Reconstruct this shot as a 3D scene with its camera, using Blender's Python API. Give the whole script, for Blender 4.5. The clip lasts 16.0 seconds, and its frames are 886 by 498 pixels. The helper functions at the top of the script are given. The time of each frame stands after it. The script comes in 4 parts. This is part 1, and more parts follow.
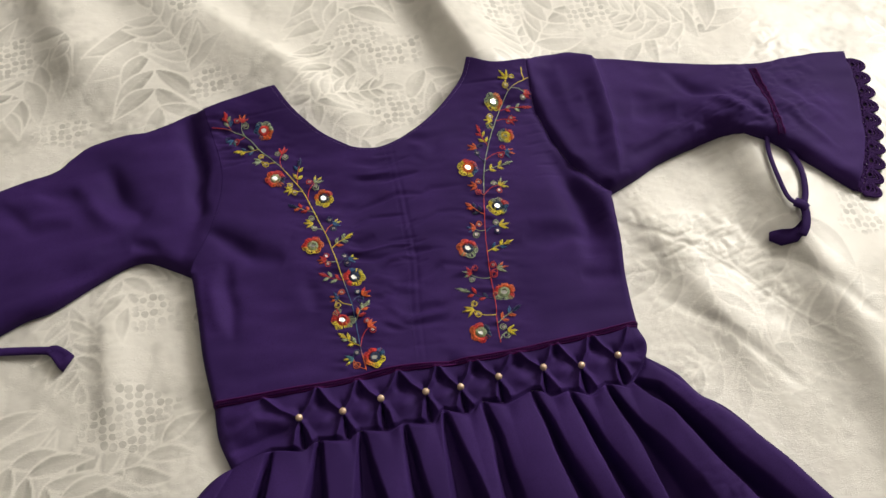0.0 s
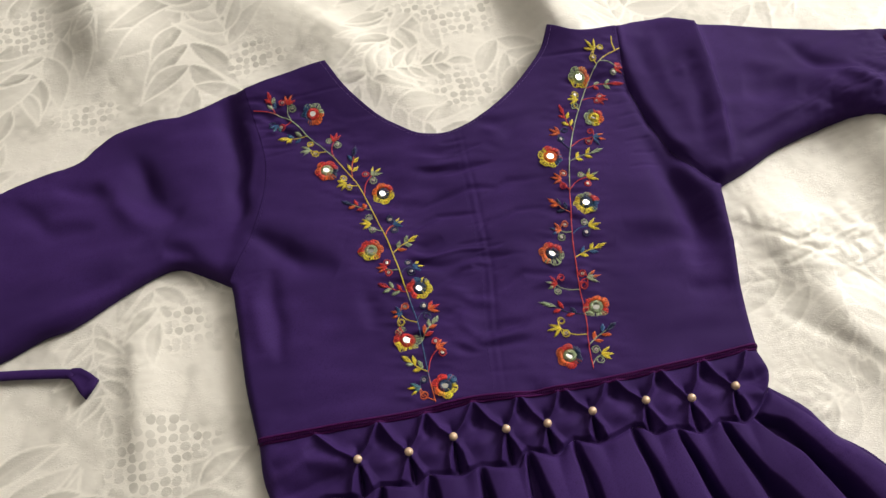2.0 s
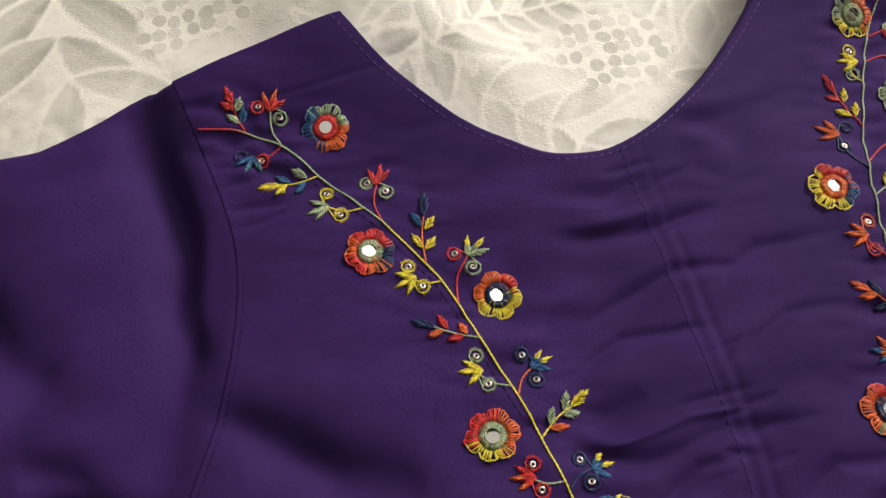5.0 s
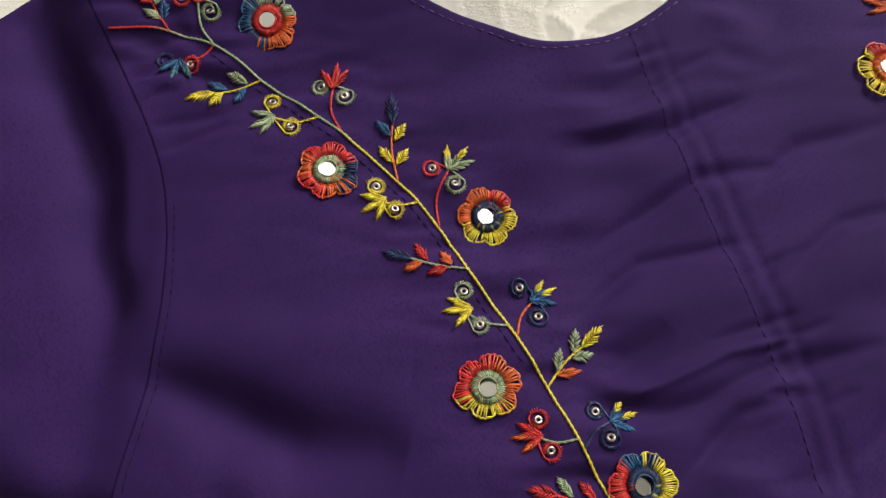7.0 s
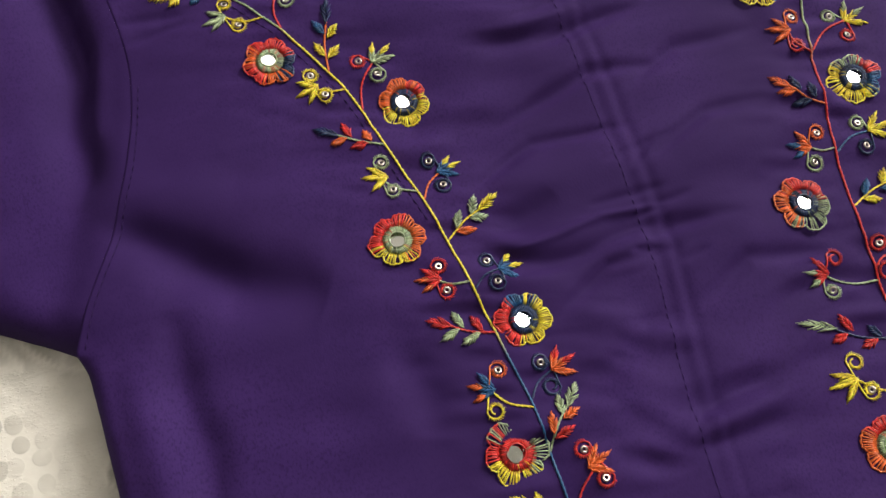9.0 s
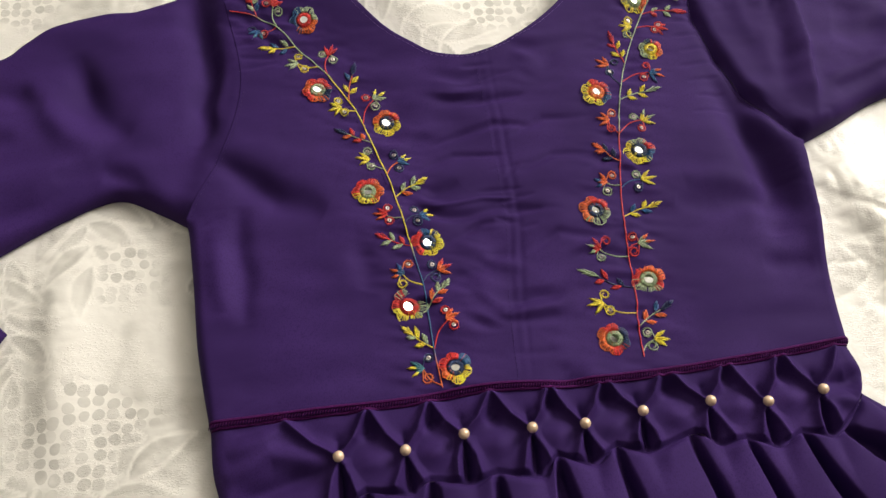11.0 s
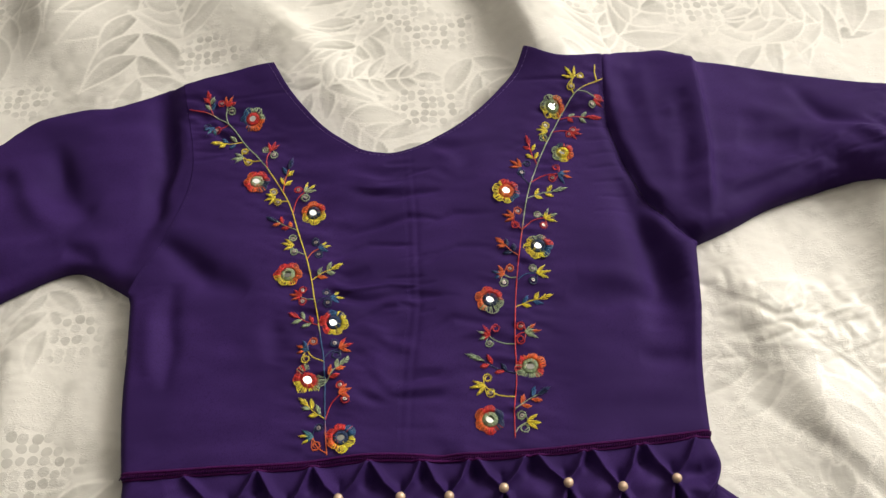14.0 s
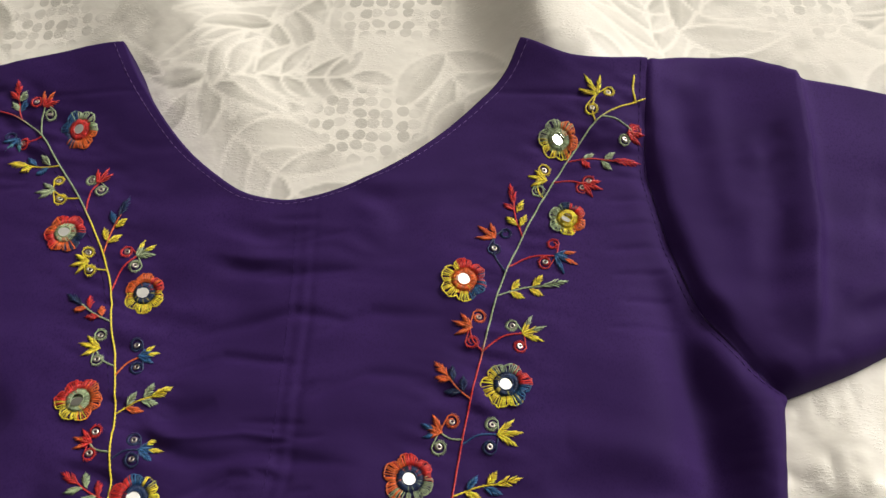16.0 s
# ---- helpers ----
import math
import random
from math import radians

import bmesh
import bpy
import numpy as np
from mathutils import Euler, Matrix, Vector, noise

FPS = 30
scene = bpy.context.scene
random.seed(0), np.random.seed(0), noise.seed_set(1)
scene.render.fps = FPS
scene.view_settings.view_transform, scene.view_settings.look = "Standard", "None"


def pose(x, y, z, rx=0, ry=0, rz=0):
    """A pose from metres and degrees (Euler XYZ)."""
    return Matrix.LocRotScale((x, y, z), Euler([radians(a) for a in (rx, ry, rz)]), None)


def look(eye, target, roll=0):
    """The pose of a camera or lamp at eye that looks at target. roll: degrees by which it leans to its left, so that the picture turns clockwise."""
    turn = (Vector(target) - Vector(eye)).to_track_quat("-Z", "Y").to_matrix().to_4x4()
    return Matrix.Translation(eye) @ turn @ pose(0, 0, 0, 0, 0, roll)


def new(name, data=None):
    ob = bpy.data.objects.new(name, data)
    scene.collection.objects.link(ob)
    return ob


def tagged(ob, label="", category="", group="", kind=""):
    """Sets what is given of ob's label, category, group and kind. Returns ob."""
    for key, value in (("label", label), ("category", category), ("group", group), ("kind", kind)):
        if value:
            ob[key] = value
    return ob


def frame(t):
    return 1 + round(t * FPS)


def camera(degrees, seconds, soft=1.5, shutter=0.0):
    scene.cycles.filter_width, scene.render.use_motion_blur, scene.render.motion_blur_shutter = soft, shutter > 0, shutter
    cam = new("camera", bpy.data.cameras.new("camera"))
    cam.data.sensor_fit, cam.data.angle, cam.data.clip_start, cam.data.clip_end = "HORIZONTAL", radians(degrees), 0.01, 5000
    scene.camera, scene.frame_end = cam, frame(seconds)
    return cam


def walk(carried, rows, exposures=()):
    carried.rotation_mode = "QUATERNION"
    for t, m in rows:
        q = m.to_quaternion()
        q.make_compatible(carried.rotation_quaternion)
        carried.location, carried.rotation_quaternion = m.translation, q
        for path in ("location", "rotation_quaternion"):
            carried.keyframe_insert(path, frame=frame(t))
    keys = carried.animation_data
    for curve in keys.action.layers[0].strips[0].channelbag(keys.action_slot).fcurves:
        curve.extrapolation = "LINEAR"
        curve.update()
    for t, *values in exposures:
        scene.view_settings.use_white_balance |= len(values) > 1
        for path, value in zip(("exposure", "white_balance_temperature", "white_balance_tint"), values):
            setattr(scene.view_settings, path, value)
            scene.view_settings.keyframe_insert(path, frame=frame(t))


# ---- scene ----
cam = camera(55.4, 16.0)
PATH = [
    (0, (-0.086, -0.231, 0.675), (0.205, 0.734, -1.053), 4.2),
    (0.5, (-0.081, -0.202, 0.653), (0.201, 0.758, -1.078), 3.1),
    (1, (-0.085, -0.162, 0.626), (0.173, 0.788, -1.115), 2.1),
    (1.5, (-0.084, -0.146, 0.605), (0.153, 0.787, -1.148), 2.0),
    (2, (-0.091, -0.141, 0.594), (0.083, 0.766, -1.18), -0.9),
    (2.5, (-0.093, -0.105, 0.546), (0.061, 0.767, -1.247), -2.0),
    (3, (-0.095, -0.067, 0.505), (0.029, 0.813, -1.287), -2.7),
    (3.5, (-0.098, -0.009, 0.458), (0.021, 0.866, -1.337), -2.0),
    (3.7, (-0.103, 0.009, 0.446), (0.03, 0.875, -1.352), -1.5),
    (5.8, (-0.128, 0.141, 0.256), (0.144, 0.856, -1.592), 2.3),
    (6, (-0.128, 0.137, 0.259), (0.133, 0.839, -1.595), 1.9),
    (6.5, (-0.124, 0.134, 0.261), (0.124, 0.815, -1.603), 1.2),
    (7, (-0.118, 0.128, 0.25), (0.127, 0.774, -1.627), 1.6),
    (7.5, (-0.113, 0.119, 0.252), (0.148, 0.745, -1.629), 3.5),
    (8, (-0.11, 0.111, 0.261), (0.137, 0.695, -1.636), 3.8),
    (8.5, (-0.111, 0.091, 0.27), (0.129, 0.7, -1.619), 3.0),
    (9, (-0.106, 0.075, 0.283), (0.11, 0.662, -1.617), 1.7),
    (9.5, (-0.107, 0.043, 0.306), (0.118, 0.667, -1.581), 2.1),
    (10, (-0.109, 0.0, 0.357), (0.138, 0.681, -1.507), 4.4),
    (10.2, (-0.114, -0.017, 0.379), (0.15, 0.697, -1.47), 5.5),
    (12.3, (-0.058, -0.224, 0.576), (0.049, 0.807, -1.135), 7.1),
    (12.5, (-0.045, -0.235, 0.585), (0.045, 0.81, -1.118), 6.2),
    (13, (-0.024, -0.231, 0.581), (0.049, 0.819, -1.12), 2.6),
    (13.5, (-0.019, -0.177, 0.56), (0.039, 0.839, -1.162), 0.2),
    (14, (0.001, -0.117, 0.527), (0.063, 0.876, -1.208), -1.3),
    (14.5, (0.016, -0.072, 0.498), (0.088, 0.911, -1.242), -2.6),
    (15, (0.026, -0.029, 0.457), (0.082, 0.971, -1.274), -2.1),
    (15.5, (0.055, 0.02, 0.387), (0.044, 1.026, -1.341), -2.5),
    (16, (0.073, 0.053, 0.34), (0.001, 1.032, -1.402), -3.9),
]
EXPOSURE = [(0, -0.10), (1, -0.13), (1.9, 0.04), (2.5, 0.30), (3, 0.20), (3.6, 0.10), (6, 0.04), (7, 0.02), (8, 0.14), (9, 0.25), (10.2, 0.38), (12.3, 0.04), (14.5, 0.02), (15.5, -0.14), (16, -0.08)]
walk(cam, [(t, look(eye, target, roll)) for t, eye, target, roll in PATH], EXPOSURE)


# ---- light ----
world = bpy.data.worlds.new("world")
scene.world = world
world.use_nodes = True
sky = world.node_tree.nodes.new("ShaderNodeTexSky")
sky.sky_type, sky.sun_disc = "NISHITA", False
sky.sun_elevation, sky.sun_rotation = radians(38), radians(60)
world.node_tree.links.new(sky.outputs[0], world.node_tree.nodes["Background"].inputs[0])
world.node_tree.nodes["Background"].inputs[1].default_value = 0.12

WINDOW_Y, WINDOW_Z, WINDOW_W, WINDOW_H = 1.30, 1.58, 1.3, 1.1
lamp = bpy.data.lights.new("window_light", "AREA")
lamp.shape, lamp.size, lamp.size_y, lamp.energy, lamp.color = "RECTANGLE", WINDOW_H - 0.1, WINDOW_W - 0.1, 109.0, (1.0, 0.955, 0.88)
lamp_ob = new("window_light", lamp)
lamp_ob.matrix_world = Matrix.Translation((2.02, WINDOW_Y, WINDOW_Z)) @ pose(0, 0, 0, 0, 90, 0)


# ---- materials ----
def material(name, colour, rough=0.5, metal=0.0, sheen=0.0, spec=0.5):
    m = bpy.data.materials.new(name)
    m.use_nodes = True
    b = m.node_tree.nodes["Principled BSDF"]
    b.inputs["Base Color"].default_value = (*colour, 1)
    b.inputs["Roughness"].default_value, b.inputs["Metallic"].default_value = rough, metal
    b.inputs["Sheen Weight"].default_value, b.inputs["Specular IOR Level"].default_value = sheen, spec
    return m, m.node_tree.nodes, m.node_tree.links, b


def noise_node(nodes, links, scale, detail=3.0, stretch=None):
    co = nodes.new("ShaderNodeTexCoord")
    n = nodes.new("ShaderNodeTexNoise")
    n.inputs["Scale"].default_value, n.inputs["Detail"].default_value = scale, detail
    if stretch:
        mp = nodes.new("ShaderNodeMapping")
        mp.inputs["Scale"].default_value = stretch
        links.new(co.outputs["Object"], mp.inputs[0])
        links.new(mp.outputs[0], n.inputs["Vector"])
    else:
        links.new(co.outputs["Object"], n.inputs["Vector"])
    return n


def mix_colour(nodes, links, a, b, factor):
    mx = nodes.new("ShaderNodeMix")
    mx.data_type = "RGBA"
    for socket, v in ((6, a), (7, b), (0, factor)):
        if hasattr(v, "is_linked"):
            links.new(v, mx.inputs[socket])
        elif socket == 0:
            mx.inputs[0].default_value = v
        else:
            mx.inputs[socket].default_value = (*v, 1)
    return mx.outputs[2]


def add_bump(nodes, links, bsdf, height, strength, distance, under=None):
    bp = nodes.new("ShaderNodeBump")
    bp.inputs["Strength"].default_value, bp.inputs["Distance"].default_value = strength, distance
    links.new(height, bp.inputs["Height"])
    if under:
        links.new(under.outputs[0], bp.inputs["Normal"])
    links.new(bp.outputs[0], bsdf.inputs["Normal"])
    return bp


def ramp(nodes, links, source, lo, hi):
    r = nodes.new("ShaderNodeMapRange")
    r.inputs["From Min"].default_value, r.inputs["From Max"].default_value = lo, hi
    r.interpolation_type = "SMOOTHSTEP"
    links.new(source, r.inputs["Value"])
    return r.outputs[0]


def crepe_material():
    m, n, l, b = material("purple_crepe", (0.05, 0.018, 0.125), 0.75, 0.0, 0.0, 0.10)
    large = noise_node(n, l, 14, 4)
    c = mix_colour(n, l, (0.0285, 0.0110, 0.0745), (0.040, 0.0158, 0.101), ramp(n, l, large.outputs[0], 0.35, 0.7))
    slub = noise_node(n, l, 1500, 2, (1.0, 0.6, 1))
    fine = mix_colour(n, l, (0.0280, 0.0100, 0.0745), c, ramp(n, l, slub.outputs[0], 0.28, 0.55))
    l.new(fine, b.inputs["Base Color"])
    b.inputs["Sheen Tint"].default_value = (0.42, 0.25, 0.75, 1)
    b.inputs["Sheen Roughness"].default_value = 0.4
    weave = noise_node(n, l, 1600, 2, (1, 0.55, 1))
    puck = noise_node(n, l, 120, 3, (0.5, 1, 1))
    low = add_bump(n, l, b, puck.outputs[0], 0.05, 0.0012)
    add_bump(n, l, b, weave.outputs[0], 0.2, 0.0002, low)
    return m


def thread_material():
    m, n, l, b = material("embroidery_thread", (0.5, 0.1, 0.1), 0.36, 0.0, 0.0, 0.55)
    a = n.new("ShaderNodeAttribute")
    a.attribute_name = "dye"
    fibre = noise_node(n, l, 2500, 2)
    dark = mix_colour(n, l, a.outputs["Color"], (0.02, 0.012, 0.03), 0.4)
    l.new(mix_colour(n, l, dark, a.outputs["Color"], ramp(n, l, fibre.outputs[0], 0.3, 0.6)), b.inputs["Base Color"])
    add_bump(n, l, b, fibre.outputs[0], 0.5, 0.0002)
    return m


def satin_material():
    m, n, l, b = material("cream_brocade", (0.74, 0.71, 0.64), 0.4, 0.0, 0.1, 0.4)
    tone = n.new("ShaderNodeAttribute")
    tone.attribute_name = "tone"
    honey = n.new("ShaderNodeAttribute")
    honey.attribute_name = "honey"
    co = n.new("ShaderNodeTexCoord")
    v = n.new("ShaderNodeTexVoronoi")
    v.feature, v.voronoi_dimensions = "F1", "2D"
    v.inputs["Scale"].default_value, v.inputs["Randomness"].default_value = 132, 0.45
    bend = noise_node(n, l, 55, 2)
    warp = n.new("ShaderNodeVectorMath")
    warp.operation = "MULTIPLY_ADD"
    warp.inputs[1].default_value = (0.005, 0.005, 0)
    l.new(bend.outputs["Color"], warp.inputs[0])
    l.new(co.outputs["Object"], warp.inputs[2])
    l.new(warp.outputs[0], v.inputs["Vector"])
    cell = ramp(n, l, v.outputs["Distance"], 0.47, 0.38)
    vc = n.new("ShaderNodeTexVoronoi")
    vc.voronoi_dimensions = "2D"
    vc.inputs["Scale"].default_value, vc.inputs["Randomness"].default_value = 132, 0.45
    l.new(warp.outputs[0], vc.inputs["Vector"])
    sep = n.new("ShaderNodeSeparateColor")
    l.new(vc.outputs["Color"], sep.inputs[0])
    shade = n.new("ShaderNodeMath")
    shade.operation = "MULTIPLY_ADD"
    shade.inputs[1].default_value, shade.inputs[2].default_value = 0.45, 0.18
    l.new(sep.outputs[0], shade.inputs[0])
    cells = n.new("ShaderNodeMath")
    cells.operation = "MULTIPLY"
    l.new(cell, cells.inputs[0])
    l.new(shade.outputs[0], cells.inputs[1])
    f = n.new("ShaderNodeMix")
    l.new(ramp(n, l, honey.outputs["Fac"], 0.05, 0.95), f.inputs[0])
    l.new(tone.outputs["Fac"], f.inputs[2])
    l.new(cells.outputs[0], f.inputs[3])
    wear = noise_node(n, l, 60, 5)
    f2 = n.new("ShaderNodeMath")
    f2.operation = "MULTIPLY"
    l.new(f.outputs[0], f2.inputs[0])
    l.new(ramp(n, l, wear.outputs[0], 0.1, 0.5), f2.inputs[1])
    c = mix_colour(n, l, (0.76, 0.732, 0.675), (0.31, 0.297, 0.258), f2.outputs[0])
    l.new(c, b.inputs["Base Color"])
    rough = n.new("ShaderNodeMath")
    rough.operation = "MULTIPLY_ADD"
    rough.inputs[1].default_value, rough.inputs[2].default_value = 0.18, 0.36
    l.new(f.outputs[0], rough.inputs[0])
    l.new(rough.outputs[0], b.inputs["Roughness"])
    weave = noise_node(n, l, 420, 3, (1.0, 3.0, 1))
    crush = noise_node(n, l, 32, 2)
    low = add_bump(n, l, b, crush.outputs[0], 0.3, 0.005)
    emboss = noise_node(n, l, 150, 2, (1.0, 1.3, 1))
    low = add_bump(n, l, b, emboss.outputs[0], 0.16, 0.0015, low)
    strokes = noise_node(n, l, 520, 2, (1.0, 1.9, 1))
    field = noise_node(n, l, 42, 2)
    woven = n.new("ShaderNodeMath")
    woven.operation = "MULTIPLY"
    l.new(ramp(n, l, strokes.outputs[0], 0.50, 0.60), woven.inputs[0])
    l.new(ramp(n, l, field.outputs[0], 0.44, 0.54), woven.inputs[1])
    low = add_bump(n, l, b, woven.outputs[0], 0.28, 0.0006, low)
    mid = add_bump(n, l, b, f.outputs[0], 0.24, 0.0010, low)
    add_bump(n, l, b, weave.outputs[0], 0.06, 0.0003, mid)
    return m


def plain_material(name, colour, rough, scale, amount=0.12, bump=0.1, spec=0.5):
    m, n, l, b = material(name, colour, rough, 0.0, 0.0, spec)
    k = noise_node(n, l, scale, 5)
    dark = tuple(c * (1 - amount) for c in colour)
    l.new(mix_colour(n, l, dark, colour, ramp(n, l, k.outputs[0], 0.3, 0.7)), b.inputs["Base Color"])
    add_bump(n, l, b, k.outputs[0], bump, 0.003)
    return m


CREPE = crepe_material()
THREAD = thread_material()
SATIN = satin_material()
BRAID = plain_material("plum_braid", (0.068, 0.007, 0.078), 0.8, 900, 0.4, 0.2, 0.08)
LACE = plain_material("purple_lace", (0.032, 0.008, 0.07), 0.75, 900, 0.3, 0.4, 0.08)
STITCH = plain_material("purple_thread", (0.060, 0.024, 0.14), 0.6, 900, 0.12, 0.1, 0.1)
NECK_STITCH = plain_material("pale_purple_thread", (0.20, 0.12, 0.32), 0.5, 900)
SEAM = plain_material("dark_seam_thread", (0.020, 0.008, 0.055), 0.6, 900, 0.12, 0.1, 0.1)
PEARL = material("gold_pearl", (0.72, 0.52, 0.36), 0.22, 0.25, 0.0, 0.7)[0]
MIRROR = material("mirror_glass", (0.86, 0.87, 0.86), 0.06, 1.0)[0]
SEQUIN = material("silver_sequin", (0.50, 0.45, 0.42), 0.30, 1.0)[0]
PLASTER = plain_material("cream_plaster", (0.30, 0.29, 0.26), 0.85, 6)
CEILING = plain_material("white_plaster", (0.78, 0.77, 0.75), 0.9, 6)
TILE = plain_material("floor_stone", (0.35, 0.31, 0.27), 0.4, 9)
WOOD = plain_material("bed_wood", (0.16, 0.08, 0.04), 0.4, 30)
FRAME = plain_material("window_paint", (0.7, 0.7, 0.68), 0.5, 20)
GLASS = material("window_glass", (0.95, 0.97, 0.96), 0.02)[0]
GLASS.node_tree.nodes["Principled BSDF"].inputs["Transmission Weight"].default_value = 1.0

DYES = {
    "red": (0.66, 0.035, 0.03), "orange": (0.78, 0.15, 0.03), "yellow": (0.92, 0.72, 0.05), "sage": (0.38, 0.47, 0.28),
    "navy": (0.012, 0.035, 0.11), "blue": (0.02, 0.11, 0.27), "teal": (0.05, 0.2, 0.24), "cream": (0.6, 0.5, 0.3),
}


# ---- building helpers ----
def part(name, mesh, mat, parent=None, label="", smooth=True):
    mesh.materials.append(mat)
    if smooth:
        mesh.polygons.foreach_set("use_smooth", [True] * len(mesh.polygons))
    ob = new(name, mesh)
    if parent:
        ob.parent = parent
    if label:
        tagged(ob, label)
    return ob


def mesh_of(name, verts, faces):
    me = bpy.data.meshes.new(name)
    me.from_pydata([tuple(map(float, v)) for v in verts], [], faces)
    me.update()
    return me


def box(name, lo, hi, bevel=0.0):
    bm = bmesh.new()
    bmesh.ops.create_cube(bm, size=1)
    for v in bm.verts:
        v.co = Vector([lo[i] + (v.co[i] + 0.5) * (hi[i] - lo[i]) for i in range(3)])
    if bevel:
        bmesh.ops.bevel(bm, geom=bm.edges[:], offset=bevel, segments=2, affect="EDGES")
    me = bpy.data.meshes.new(name)
    bm.to_mesh(me)
    bm.free()
    return me


def smoothstep(a, b, v):
    s = np.clip((v - a) / (b - a), 0, 1)
    return s * s * (3 - 2 * s)


def grain(x, y, size, seed):
    """Smooth lattice noise, -1 to 1, with cells of that size (one number, or two for x and y)."""
    sx, sy = size if isinstance(size, tuple) else (size, size)
    table = np.random.RandomState(seed).uniform(-1, 1, (64, 64))
    px, py = np.asarray(x) / sx + 31.7, np.asarray(y) / sy + 17.3
    ix, iy = np.floor(px).astype(int), np.floor(py).astype(int)
    fx, fy = px - ix, py - iy
    fx, fy = fx * fx * (3 - 2 * fx), fy * fy * (3 - 2 * fy)
    at = lambda i, j: table[(ix + i) % 64, (iy + j) % 64]
    return (at(0, 0) * (1 - fx) + at(1, 0) * fx) * (1 - fy) + (at(0, 1) * (1 - fx) + at(1, 1) * fx) * fy


def spline(points, n):
    """n points at even steps along a smooth curve through the points."""
    p = np.array(points, float)
    if len(p) > 2:
        q = np.vstack([2 * p[0] - p[1], p, 2 * p[-1] - p[-2]])
        t = np.linspace(0, 1, 24, endpoint=False)[:, None]
        out = [0.5 * (2 * q[i] + (q[i + 1] - q[i - 1]) * t + (2 * q[i - 1] - 5 * q[i] + 4 * q[i + 1] - q[i + 2]) * t ** 2
                      + (3 * q[i] - q[i - 1] - 3 * q[i + 1] + q[i + 2]) * t ** 3) for i in range(1, len(q) - 2)]
        p = np.vstack(out + [p[-1:]])
    d = np.concatenate([[0], np.cumsum(np.linalg.norm(np.diff(p, axis=0), axis=1))])
    s = np.linspace(0, d[-1], n)
    return np.stack([np.interp(s, d, p[:, k]) for k in range(p.shape[1])], 1)


def joined(*pieces):
    """Smooth pieces with corners between them, as one dense line."""
    rows = [spline(p, 120) for p in pieces]
    return np.vstack([rows[0]] + [r[1:] for r in rows[1:]])


def near(x, y, line):
    """The distance of each place from a line of points."""
    best = np.full(np.shape(x), 9.0)
    for (ax, ay), (bx, by) in zip(line[:-1], line[1:]):
        dx, dy = bx - ax, by - ay
        s = np.clip(((x - ax) * dx + (y - ay) * dy) / (dx * dx + dy * dy + 1e-12), 0, 1)
        best = np.minimum(best, np.hypot(x - ax - s * dx, y - ay - s * dy))
    return best


def crease(x, y, line, depth, width):
    """A valley along a line that fades out at its ends and wavers a little."""
    wx = x + 0.3 * width * grain(x, y, 0.021, 7)
    wy = y + 0.3 * width * grain(x, y, 0.021, 8)
    total = sum(math.dist(a, b) for a, b in zip(line[:-1], line[1:]))
    best, place, run = np.full(np.shape(x), 9.0), np.zeros(np.shape(x)), 0.0
    for (ax, ay), (bx, by) in zip(line[:-1], line[1:]):
        dx, dy = bx - ax, by - ay
        long = math.hypot(dx, dy)
        s = np.clip(((wx - ax) * dx + (wy - ay) * dy) / (long * long + 1e-12), 0, 1)
        d = np.hypot(wx - ax - s * dx, wy - ay - s * dy)
        place = np.where(d < best, (run + s * long) / total, place)
        best = np.minimum(best, d)
        run += long
    fade = np.clip(4 * (place + 0.02) * (1.02 - place), 0, 1) ** 0.8
    return -depth * fade * np.exp(-(best / (width * (0.6 + 0.4 * fade))) ** 2)


def ridge(x, y, line, height, width):
    """A sharp fold of even height along a line."""
    return height * np.exp(-(near(x, y, line) / width) ** 1.25)


# ---- the bed sheet ----
def fold(x, y, ys, xs, height, left, right, lo, hi):
    """A long fold of the cloth that runs along y, with its own slope on either side."""
    d = x - np.interp(y, ys, xs)
    w = np.where(d < 0, left, right)
    return height * np.exp(-(d / w) ** 2) * smoothstep(lo, lo + 0.08, y) * (1 - smoothstep(hi - 0.08, hi, y))


